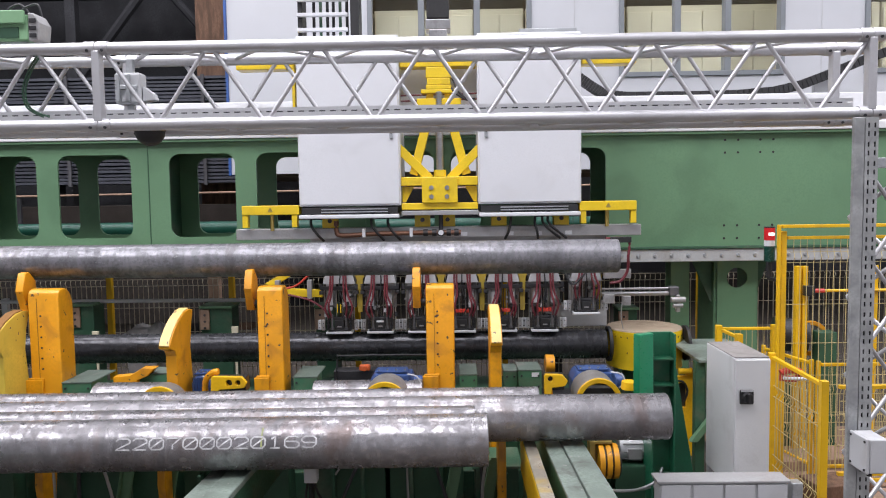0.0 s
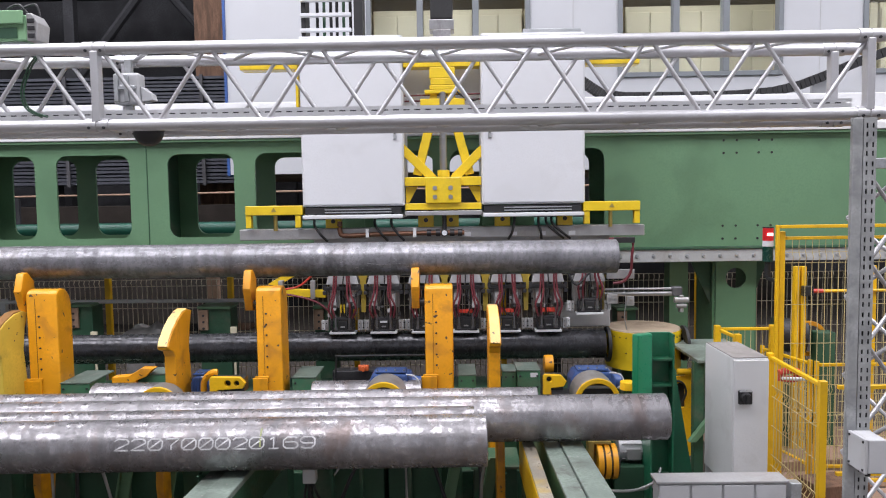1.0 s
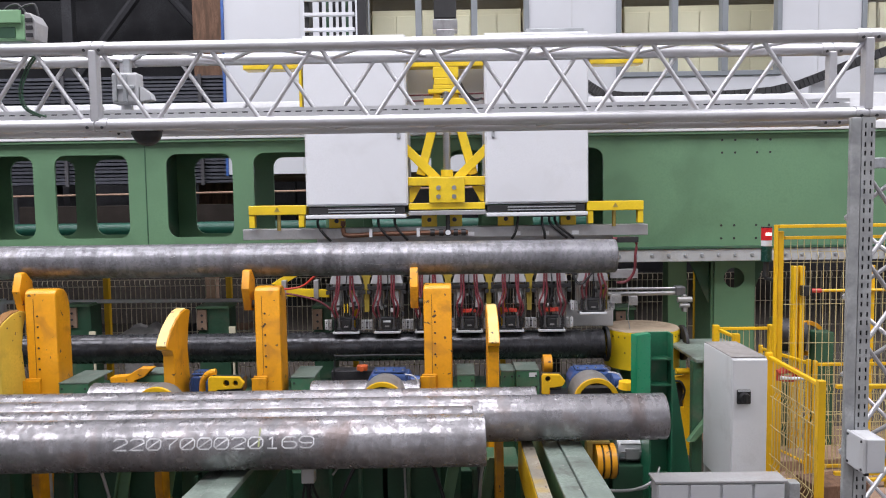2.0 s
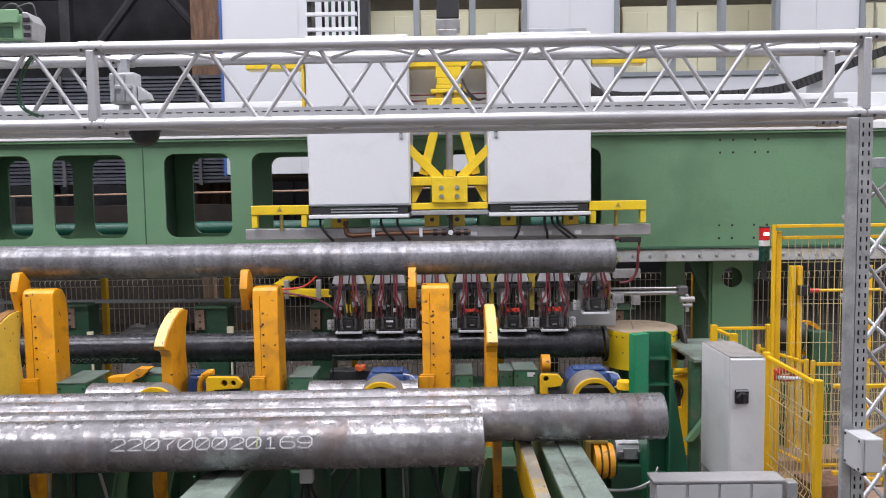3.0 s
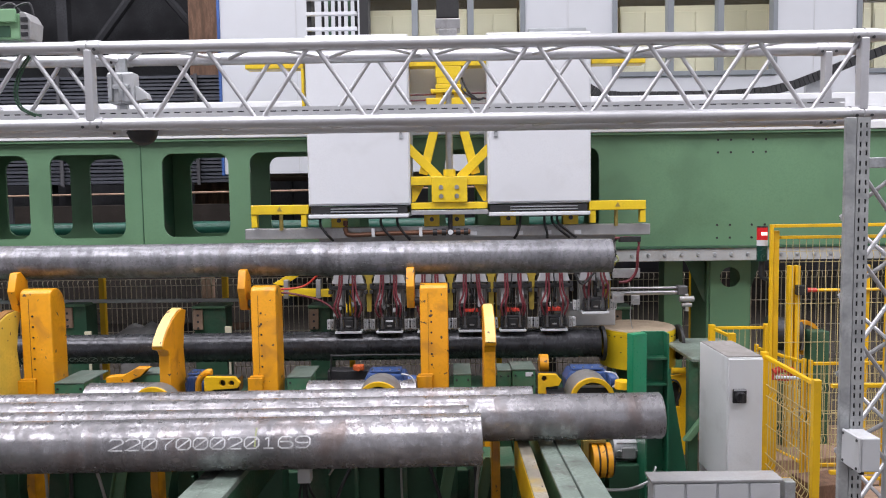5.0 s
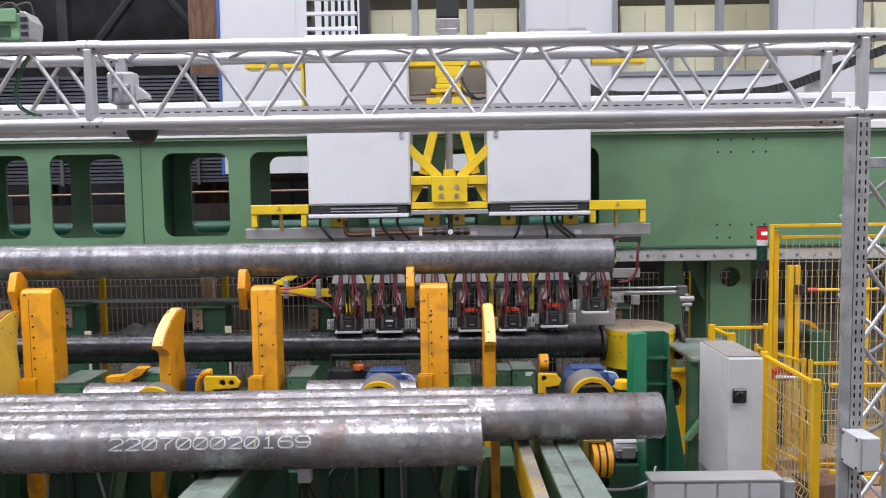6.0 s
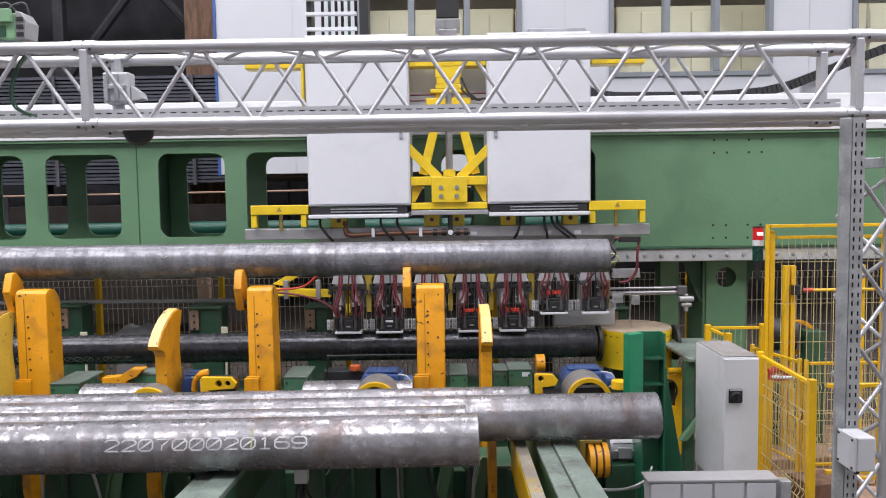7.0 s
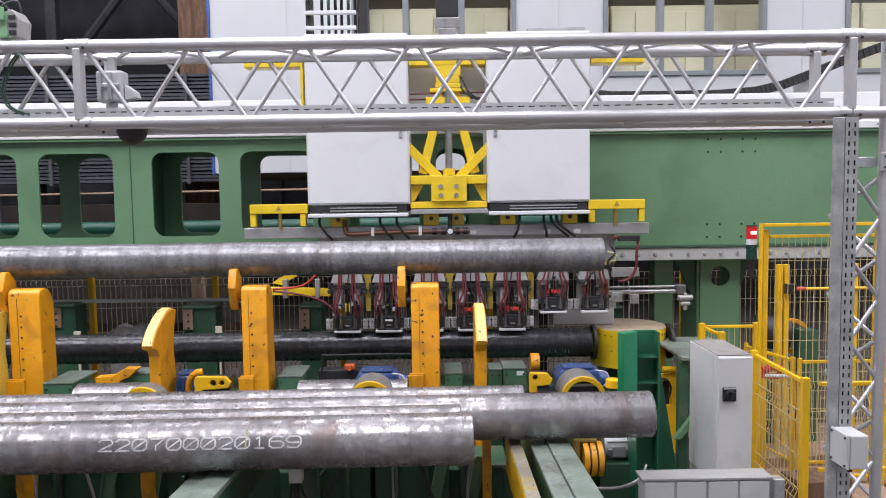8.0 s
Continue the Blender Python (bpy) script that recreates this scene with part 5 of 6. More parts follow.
def under_rack():
    t = thing("sensor_box", (-0.92, 4.4, 0.0), "small white sensor box with black cables under the rack", "sensor box")
    bm = B()
    box(bm, -0.94, -0.86, 4.36, 4.43, 0.62, 0.74, 0.006)
    part("body", bm, M_CAB, t)
    bm = B()
    box(bm, -0.915, -0.885, 4.38, 4.41, 0.0, 0.618)
    part("stand", bm, M_DKSTEEL, t)
    for k in range(3):
        bm = B()
        bent(bm, [(-0.92 + 0.02 * k, 4.38, 0.62), (-0.93 + 0.05 * k, 4.36, 0.52), (-0.90 + 0.11 * k, 4.38, 0.40), (-0.86 + 0.14 * k, 4.45, 0.2)], 0.008, 7)
        part("cable", bm, M_RUBBER, t)
    for x, y in ((-1.97, 4.75), (0.26, 4.72), (-2.78, 4.75)):
        bm = B()
        prof = [(y - 0.05, 0.25), (y + 0.06, 0.25), (y + 0.10, 0.55), (y + 0.06, 0.86), (y - 0.02, 0.86), (y - 0.07, 0.7), (y - 0.09, 0.5)]
        slab(bm, prof, 0.055, Matrix.Translation((x, 0, 0)) @ SIDE, bevel=0.008)
        box(bm, x + 0.005, x + 0.05, y - 0.03, y + 0.04, 0.0, 0.26)
        solo("tilt_lever", bm, M_ORANGE, "orange-yellow tilting lever under the rack", "lever", "tilting levers")
    for pts in (((-2.5, 4.7, 0.65), (-2.45, 4.6, 0.3), (-2.3, 4.5, 0.02)), ((-0.6, 4.8, 0.7), (-0.75, 4.7, 0.4), (-0.85, 4.6, 0.02)), ((0.12, 4.8, 0.75), (0.16, 4.7, 0.5), (0.12, 4.6, 0.02)),
                ((-0.2, 4.8, 0.8), (-0.15, 4.75, 0.6), (-0.05, 4.7, 0.3), (0.05, 4.75, 0.01))):
        bm = B()
        bent(bm, pts, 0.012, 8)
        solo("cable", bm, M_DKSTEEL, "dark grey flexible conduit hanging under the rack", "cable", "loose conduits")


    for pts, r in (([(-0.78, 4.55, 0.60), (-0.70, 4.6, 0.70), (-0.60, 4.66, 0.80)], 0.007), ([(-0.30, 4.7, 0.86), (-0.33, 4.68, 0.6), (-0.31, 4.66, 0.0)], 0.008),
                   ([(-2.62, 4.6, 0.78), (-2.60, 4.58, 0.4), (-2.62, 4.58, 0.0)], 0.009), ([(0.20, 4.62, 0.72), (0.16, 4.58, 0.52), (0.14, 4.56, 0.0)], 0.010),
                   ([(-2.42, 4.7, 0.80), (-2.30, 4.66, 0.55), (-2.18, 4.66, 0.0)], 0.010)):
        bm = B()
        bent(bm, pts, r, 8)
        solo("air_line", bm, M_GREYBAR, "pale grey air line running down under the rack", "air line", "air lines under the rack")
    for x in (-2.35, -2.05, -0.15, 0.1):
        g = thing("cross_brace", (x, 4.8, 0), "green angle brace under the rack", "brace", "angle braces")
        bm = B()
        slab(bm, [(x, 0.0), (x + 0.07, 0.0), (x + 0.19, 0.62), (x + 0.12, 0.62)], 0.02, front(4.78), bevel=0.003)
        part("web", bm, M_GREEN, g)
        bm = B()
        slab(bm, [(x - 0.008, 0.0), (x + 0.004, 0.0), (x + 0.124, 0.62), (x + 0.112, 0.62)], 0.05, front(4.745), bevel=0.002)
        part("flange", bm, M_GREEN, g)


under_rack()


# ---- end stop, yellow drum ----
def end_stop():
    s = thing("end_stop", (1.4, 5.0, 0), "emerald green welded end stop stand", "stop")
    bm = B()
    box(bm, 1.205, 1.33, 4.90, 4.96, 1.0, 1.415, 0.006, Matrix.Rotation(radians(28), 4, "Z"))
    part("stop_plate", bm, M_EMERALD, s, "glossy emerald green stop plate")
    bm = B()
    box(bm, 1.345, 1.49, 5.06, 5.08, 0.02, 1.40, 0.004)
    part("back_plate", bm, M_STOP, s)
    for x0 in (1.335, 1.485):
        bm = B()
        slab(bm, [(4.96, 0.02), (5.3, 0.02), (5.08, 1.40), (4.96, 1.40)], 0.012, Matrix.Translation((x0, 0, 0)) @ SIDE, bevel=0.002)
        part("side_plate", bm, M_STOP, s)
    for z in (0.4, 0.72, 1.04, 1.22):
        bm = B()
        box(bm, 1.349, 1.483, 4.97, 5.058, z, z + 0.012)
        part("shelf", bm, M_STOP, s)
    bm = B()
    slab(bm, [(1.50, 0.02), (1.72, 0.02), (1.51, 1.25), (1.50, 1.25)], 0.015, front(5.06), bevel=0.002)
    part("gusset", bm, M_STOP, s)
    bm = B()
    box(bm, 1.25, 1.75, 4.85, 5.35, 0.0, 0.018)
    part("base_plate", bm, M_DKGREEN, s)


end_stop()


def drum():
    d = thing("drum_housing", (1.795, 6.97, 0), "yellow drum housing with a dusty flat top", "drum")
    bm = B()
    rod(bm, (1.795, 6.97, 0.74), (1.795, 6.97, 1.09), 0.353, n=64)
    sh = part("shell", bm, M_YELLOW, d)
    bm = B()
    rod(bm, (1.795, 6.97, 1.091), (1.795, 6.97, 1.10), 0.350, 0.343, 64)
    part("lid", bm, M_DISCTOP, sh, "dusty brown lid")
    bm = B()
    rod(bm, (1.795, 6.97, 1.055), (1.795, 6.97, 1.066), 0.356, n=64)
    part("band", bm, M_YELLOW, sh)
    for k in range(14):
        a = radians(200 + 10.5 * k)
        for z in (1.04, 0.90):
            if z > 0.95 or k % 3 == 0:
                bm = B()
                rod(bm, (1.795 + 0.352 * math.cos(a), 6.97 + 0.352 * math.sin(a), z), (1.795 + 0.36 * math.cos(a), 6.97 + 0.36 * math.sin(a), z), 0.006, n=8)
                part("rivet", bm, M_DKSTEEL, sh)
    bm = B()
    rod(bm, (1.795, 6.97, 0.3), (1.795, 6.97, 0.73), 0.2, n=32)
    box(bm, 1.5, 2.05, 6.75, 7.2, 0.0, 0.32, 0.01)
    part("pedestal", bm, M_DKGREEN, d)
    bm = B()
    slab(bm, [(1.91, 0.0), (2.14, 0.0), (2.14, 0.78), (2.10, 0.80), (2.06, 0.73), (1.93, 0.72), (1.91, 0.66)], 0.04, front(6.5), [[(1.95, 0.44), (2.06, 0.44), (2.06, 0.64), (2.01, 0.67), (1.95, 0.64)]], bevel=0.003)
    part("side_bracket", bm, M_FENCE, d)
    bm = B()
    box(bm, 1.93, 2.12, 6.545, 6.60, 0.0, 0.70, 0.006)
    part("bracket_backing", bm, M_DKSTEEL, d)
    bm = B()
    bent(bm, [(1.96, 6.49, 0.69), (2.02, 6.47, 0.68), (2.055, 6.47, 0.60), (2.03, 6.48, 0.50)], 0.010, 8)
    part("bracket_hose", bm, M_RUBBER, d)
    bm = B()
    rod(bm, (1.98, 6.48, 0.775), (2.09, 6.48, 0.775), 0.028, n=14)
    part("bracket_roller", bm, M_FENCE, d)
    # rubber seal at each side where the tube passes
    for x in (1.415, 2.13):
        bm = B()
        slab(bm, ring(6.83, 0.963, 0.165, 40), 0.03, Matrix.Translation((x, 0, 0)) @ SIDE, [ring(6.83, 0.963, 0.138, 36)] if x < 2 else [ring(6.83, 0.963, 0.05, 20)], bevel=0.004)
        part("rubber_seal", bm, M_RUBBER, d, "black rubber seal ring")
    c = thing("side_conveyor", (2.3, 6.2, 0), "pale green sloping side table behind the cabinet", "table")
    bm = B()
    box(bm, 2.0, 2.55, 6.0, 6.9, 0.96, 0.985, 0.004)
    part("top", bm, M_PALEGREEN, c)
    bm = B()
    slab(bm, [(1.93, 0.30), (1.99, 0.30), (2.25, 0.62), (2.25, 0.72)], 0.06, front(5.98), bevel=0.004)
    part("brace", bm, M_GREEN, c)
    for x in (2.03, 2.48):
        bm = B()
        box(bm, x - 0.04, x + 0.04, 6.05, 6.13, 0, 0.958, 0.004)
        part("leg", bm, M_DKGREEN, c)


drum()

# ---- control cabinet, trunking, beacon, fences ----
def control_cabinet():
    c = thing("control_cabinet", (1.92, 4.95, 0), "narrow light grey control cabinet with a black rotary switch", "cabinet")
    bm = B()
    box(bm, 1.80, 2.03, 4.72, 5.24, 0.40, 1.285, 0.006)
    bd = part("body", bm, M_PANEL, c)
    bm = B()
    box(bm, 1.803, 2.027, 4.70, 4.717, 0.41, 1.278, 0.006)
    part("door", bm, M_PANEL, bd)
    bm = B()
    box(bm, 1.802, 2.028, 4.722, 5.238, 1.287, 1.292, 0.002)
    part("roof_sheet", bm, M_ROOFDUST, bd, "dusty roof sheet")
    bm = B()
    box(bm, 1.827, 1.917, 4.685, 4.699, 0.99, 1.085, 0.008)
    sw = part("switch_plate", bm, M_BLACK, bd, "black switch plate")
    bm = B()
    rod(bm, (1.872, 4.684, 1.035), (1.872, 4.66, 1.035), 0.036, 0.03, 24)
    box(bm, 1.864, 1.880, 4.645, 4.662, 1.005, 1.065, 0.004)
    part("knob", bm, M_BLACK, sw, "black rotary knob")
    bm = B()
    box(bm, 1.832, 1.912, 4.682, 4.685, 1.073, 1.084)
    part("plate_edge", bm, M_CAB2, sw)
    for x in (1.805, 1.99):
        for y in (4.73, 5.2):
            bm = B()
            box(bm, x, x + 0.035, y, y + 0.035, 0.0, 0.398)
            part("leg", bm, M_CAB2, c)


control_cabinet()


def trunking():
    t = thing("cable_trunking", (1.55, 4.3, 0), "light grey metal cable trunking on low supports", "trunking")
    bm = B()
    box(bm, 1.20, 1.955, 4.28, 4.40, 0.44, 0.632, 0.004)
    part("body", bm, M_CAB2, t)
    bm = B()
    box(bm, 1.185, 1.97, 4.265, 4.415, 0.635, 0.65, 0.003)
    part("lid", bm, M_LID, t)
    for k in range(4):
        bm = B()
        x = 1.195 + 0.19 * k
        box(bm, x + 0.012, x + 0.187, 4.268, 4.278, 0.45, 0.626, 0.003)
        part("panel", bm, M_CAB2, t)
    for x in (1.25, 1.85):
        bm = B()
        box(bm, x - 0.03, x + 0.03, 4.33, 4.45, 0, 0.458)
        part("support", bm, M_GALV, t)
    bm = B()
    box(bm, 1.99, 2.055, 4.29, 4.36, 0.0, 0.625, 0.006)
    solo("cable_duct", bm, M_GALV, "short grey upright cable duct beside the trunking", "duct")


trunking()


def beacon():
    b = thing("signal_beacon", (2.44, 5.72, 0), "stack light with a lit red lens", "beacon")
    for nm, z0, z1, m, lab in (("red_lens", 1.985, 2.08, M_BEACON, "glowing red lens"), ("clear_lens", 1.94, 1.983, M_CAB, "white lens"), ("green_lens", 1.82, 1.938, mat("dark_green_lens", (0.01, 0.06, 0.045), 0.25), "dark green lens")):
        bm = B()
        rod(bm, (2.44, 5.72, z0), (2.44, 5.72, z1), 0.04, n=24)
        part(nm, bm, m, b, lab)
    bm = B()
    box(bm, 2.415, 2.46, 5.675, 5.68, 2.022, 2.045, 0.002)
    part("lamp", bm, M_BEACON_HOT, b, "bright lamp")
    bm = B()
    rod(bm, (2.44, 5.72, 2.082), (2.44, 5.72, 2.09), 0.042, n=24)
    part("cap", bm, M_BLACK, b)
    bm = B()
    rod(bm, (2.44, 5.72, 1.70), (2.44, 5.72, 1.818), 0.022, n=12)
    part("stem", bm, M_BLACK, b)
    bm = B()
    box(bm, 2.432, 2.45, 5.57, 5.74, 1.675, 1.70, 0.003)
    part("bracket", bm, M_BLACK, b)


beacon()


def mesh_fence(name, label, group, a, b, height, post_w=0.05, z0=0.1, pitch=0.05, posts=(1, 1), posth=None, matm=None, wire=None, rows=None, cap=True, thick=0.0028):
    """Welded-mesh fence panel from a to b (x, y), posts at the ends."""
    a, b = Vector((*a, 0)), Vector((*b, 0))
    d = (b - a)
    L = d.length
    d.normalize()
    f = thing(name, (a + b) / 2, label, "fence", group)
    mp, mw = matm or M_FENCE, wire or M_WIRE
    turn = Matrix.Rotation(math.atan2(d.y, d.x), 4, "Z")
    ph = posth or height + 0.02
    for p, on in ((a, posts[0]), (b, posts[1])):
        if on:
            bm = B()
            box(bm, p.x - post_w / 2, p.x + post_w / 2, p.y - post_w / 2, p.y + post_w / 2, 0.0, ph, 0.004, turn)
            part("post", bm, mp, f)
    s, e = a + d * (post_w / 2 + 0.01), b - d * (post_w / 2 + 0.01)
    if cap:
        c = (s + e) / 2
        for z in (height - 0.012, z0):
            bm = B()
            box(bm, c.x - (e - s).length / 2, c.x + (e - s).length / 2, c.y - 0.014, c.y + 0.014, z - 0.012, z + 0.012, 0.003, turn)
            part("rail", bm, mp, f)
    nrm = Vector((d.y, -d.x, 0))
    zs = rows or [z0 + (height - z0) * k / 4 for k in range(1, 4)]
    vs, fs = [], []

    def wire_seg(p, q, r=thick):
        w = (q - p).normalized()
        u = w.orthogonal().normalized()
        v = w.cross(u)
        n0 = len(vs)
        for c in (p, q):
            for k in range(4):
                g = math.pi / 2 * k
                vs.append(c + u * (r * math.cos(g)) + v * (r * math.sin(g)))
        for k in range(4):
            fs.append((n0 + k, n0 + (k + 1) % 4, n0 + 4 + (k + 1) % 4, n0 + 4 + k))

    n = max(2, int((e - s).length / pitch))
    bends = [zs[0], zs[-1]]
    for i in range(1, n):
        p = s + d * ((e - s).length * i / n)
        path = [(z0, 0)]
        for z in bends:
            path += [(z - 0.04, 0), (z, 0.022), (z + 0.04, 0)]
        path.append((height - 0.02, 0))
        for (za, oa), (zb, ob_) in zip(path, path[1:]):
            wire_seg(p + nrm * oa + Vector((0, 0, za)), p + nrm * ob_ + Vector((0, 0, zb)))
    for z in zs:
        for dz in ((-0.04, 0.04) if z in bends else (0,)):
            wire_seg(s + Vector((0, 0, z + dz)) + nrm * 0.004, e + Vector((0, 0, z + dz)) + nrm * 0.004)
    me = bpy.data.meshes.new("mesh_panel")
    me.from_pydata([v - BASE[f] for v in vs], [], fs)
    me.materials.append(mw)
    ob = new("mesh_panel", me)
    ob.parent = f
    return f


M_WIRE = mat("yellow_wire", (0.58, 0.48, 0.24), 0.45, 0, 0.2, 5, 60, 0.0)
M_DKWIRE = mat("dark_wire", (0.62, 0.56, 0.44), 0.5, 0.0, 0.3, 5, 60, 0.0)
G = "yellow safety fences"
mesh_fence("safety_fence", "tall yellow safety fence panel with welded mesh", G, (2.492, 5.60), (3.36, 5.60), 2.02, 0.042, z0=0.12, posth=2.06, rows=[0.62, 0.95, 1.2, 1.5, 1.86])
mesh_fence("safety_fence", "tall yellow safety fence panel with welded mesh", G, (3.43, 5.60), (4.6, 5.60), 2.02, 0.042, z0=0.12, posth=2.06, rows=[0.62, 0.95, 1.2, 1.5, 1.86])
t = thing("fence_gate_frame", (2.44, 5.58, 0), "slim yellow gate frame over the fence", "gate frame")
bm = B()
box(bm, 2.43, 2.452, 5.54, 5.57, 0, 2.11, 0.003)
part("post", bm, M_FENCE, t)
bm = B()
box(bm, 2.46, 4.6, 5.54, 5.57, 2.085, 2.11, 0.003)
part("top_bar", bm, M_FENCE, t)
mesh_fence("low_fence", "waist-high yellow fence panel running away from the viewer", G, (2.27, 4.50), (2.30, 5.32), 1.17, 0.045, z0=0.15, posth=1.19)
mesh_fence("low_fence", "waist-high yellow fence panel beside the post", G, (2.33, 4.50), (3.6, 4.50), 1.16, 0.045, z0=0.60, posts=(0, 1))
mesh_fence("low_fence", "low yellow fence panel behind the cabinet", G, (2.265, 6.30), (2.74, 6.30), 1.20, 0.05, z0=0.12)
mesh_fence("low_fence", "low yellow fence panel behind the cabinet", G, (2.285, 5.9), (2.27, 6.26), 1.20, 0.05, z0=0.12, posts=(1, 0))
mesh_fence("inner_fence", "yellow mesh fence inside the safety area", G, (2.95, 5.95), (3.9, 5.95), 0.96, 0.03, z0=0.1, pitch=0.03)
mesh_fence("inner_fence", "yellow mesh fence inside the safety area", G, (2.92, 6.0), (2.78, 6.6), 0.96, 0.03, z0=0.1, pitch=0.03)
for bx in (3.065, 3.125, 3.75):
    bm = B()
    box(bm, bx, bx + 0.042, 6.6, 6.66, 0, 1.69, 0.004)
    solo("yellow_post", bm, M_FENCE, "yellow steel post inside the fenced area", "post", "posts inside the fence")
t = thing("barrier_arm", (3.3, 6.55, 0), "orange and yellow barrier arm with a dark head", "barrier")
bm = B()
rod(bm, (3.27, 6.58, 1.47), (4.2, 6.58, 1.47), 0.014, n=10)
part("arm", bm, M_FENCE, t)
bm = B()
rod(bm, (3.20, 6.58, 1.47), (3.30, 6.58, 1.47), 0.02, n=10)
part("collar", bm, M_REDP, t, "orange-red collar")
bm = B()
box(bm, 3.11, 3.2, 6.53, 6.59, 1.43, 1.52, 0.006)
part("head", bm, M_BLACK, t)
# thin patches added inside the fence to make the floor lighter brown there
for i, (x0, x1, y0, y1) in enumerate(((2.36, 3.5, 5.75, 7.2), (3.52, 5.2, 5.7, 7.25), (2.36, 4.0, 4.56, 5.5))):
    bm = B()
    box(bm, x0, x1, y0, y1, 0.0, 0.012 + 0.004 * i, 0.003)
    solo("floor_sheet", bm, M_WOODPALE, "added patch for the lighter dusty brown floor inside the fence", "sheet", "floor sheets")
# machinery inside the fence
t = thing("cable_reel", (3.2, 6.9, 0), "orange cable reel on a green stand inside the fence", "reel")
bm = B()
slab(bm, ring(3.325, 0.985, 0.165, 40), 0.04, front(6.85), [ring(3.325, 0.985, 0.125, 36)], bevel=0.006)
part("rim", bm, M_ORANGE, t)
bm = B()
rod(bm, (3.02, 6.98, 1.02), (3.31, 6.9, 0.99), 0.16, 0.155, 32)
part("drum", bm, M_DKSTEEL, t)
bm = B()
box(bm, 3.32, 3.49, 6.7, 6.84, 0.0, 1.07, 0.008)
part("stand", bm, M_DKGREEN, t)
bm = B()
box(bm, 2.9, 3.2, 6.7, 7.1, 0.0, 0.62, 0.008)
part("base", bm, M_DKGREEN, t)
bm = B()
bent(bm, [(2.29, 5.15, 1.08), (2.36, 5.15, 1.10), (2.43, 5.16, 1.08), (2.41, 5.18, 1.03), (2.30, 5.18, 1.04)], 0.024, 10)
solo("red_hose", bm, M_REDP, "bright red coiled hose hung on the fence", "hose")
bm = B()
bent(bm, [(2.29, 5.1, 1.055), (2.40, 5.1, 1.05), (2.50, 5.12, 1.045)], 0.012, 8)
solo("white_tube", bm, M_CAB, "short white tube hung on the fence", "tube")
for i, (x0, x1, y0, y1, h) in enumerate(((2.6, 3.3, 5.0, 5.4, 0.14), (2.7, 3.6, 6.1, 6.4, 0.1), (2.5, 2.9, 5.05, 5.3, 0.3))):
    bm = B()
    box(bm, x0, x1, y0, y1, 0.0, h, 0.006, Matrix.Rotation(0.1 * i, 4, "Z"))
    solo("scrap_board", bm, M_WOODPALE if i < 2 else M_WOOD, "brown dusty board lying inside the fence", "board", "boards on the floor")

# ---- behind the machine ----
for i, (a, b) in enumerate(((-5.75, -4.24), (-4.24, -2.735), (-2.735, -1.2), (-1.2, 0.6), (0.6, 2.96), (2.96, 5.6), (5.6, 7.4))):
    mesh_fence("back_fence", "dark welded mesh fence with yellow posts behind the machine", "fences behind the machine", (a, 8.9), (b, 8.9), 1.42, 0.066, z0=0.08, posts=(1, 0), posth=1.45, wire=M_DKWIRE, cap=False,
               pitch=0.06, thick=0.0055, rows=[0.35, 0.75, 1.05, 1.36])
bm = B()
rod(bm, (-5.6, 8.0, 1.27), (-2.0, 8.0, 1.255), 0.022, n=12)
for x in (-5.0, -2.1):
    box(bm, x - 0.03, x + 0.03, 8.0, 8.06, 0, 1.3)
solo("linkage_rod", bm, M_DECK, "long thin steel linkage rod on two stands", "rod")
for x0, x1, z1 in ((-2.76, -2.42, 1.27), (-1.51, -1.28, 1.26), (-4.17, -3.93, 1.31), (1.75, 1.95, 1.2)):
    t = thing("valve_stand", ((x0 + x1) / 2, 7.9, 0), "dark green valve stand behind the turning pipe", "stand", "valve stands")
    bm = B()
    box(bm, x0, x1, 7.85, 8.1, 0, z1 - 0.08, 0.008)
    part("body", bm, M_DKGREEN, t)
    bm = B()
    slab(bm, [(x0 - 0.01, z1 - 0.078), (x1 + 0.01, z1 - 0.078), (x1 + 0.01, z1 - 0.05), (x0 - 0.01, z1 - 0.05)], 0.30, front(7.81), bevel=0.004)
    part("hood", bm, M_GREEN, t)
    bm = B()
    box(bm, x0 - 0.005, x0 + 0.10, 7.82, 7.848, z1 - 0.31, z1 - 0.09, 0.004)
    part("plate", bm, M_WOODPALE, t, "dusty brownish plate")
    for k in range(3):
        bm = B()
        rod(bm, (x0 + 0.05, 7.812, z1 - 0.29 + 0.07 * k), (x0 + 0.05, 7.82, z1 - 0.29 + 0.07 * k), 0.013, n=8)
        part("gland", bm, M_DKSTEEL, t)
bm = B()
bmesh.ops.create_icosphere(bm, subdivisions=4, radius=1.0, matrix=Matrix.Translation((-3.52, 8.2, 0.80)) @ Matrix.Diagonal((0.33, 0.25, 0.14, 1)))
for v in bm.verts:
    v.co += Vector((0, 0, 1)) * 0.09 * noise.noise(v.co * 5) + v.normal * 0.05 * noise.noise(v.co * 9)
box(bm, -3.68, -3.36, 8.08, 8.32, 0.0, 0.74)
solo("tarpaulin", bm, mat("grey_tarpaulin", (0.26, 0.25, 0.25), 0.8, 0, 0.3, 6, 40, 0.4), "grey crumpled cover over a low box", "cover")
for x, z in ((-3.778, 1.005), (-2.307, 1.04)):
    bm = B()
    box(bm, x - 0.012, x + 0.012, 7.58, 7.60, 0, z - 0.06, 0.003)
    box(bm, x - 0.035, x + 0.035, 7.555, 7.579, z - 0.085, z, 0.004)
    solo("yellow_tag_post", bm, M_BEIGE, "short pale yellow marker post behind the turning pipe", "post", "marker posts")


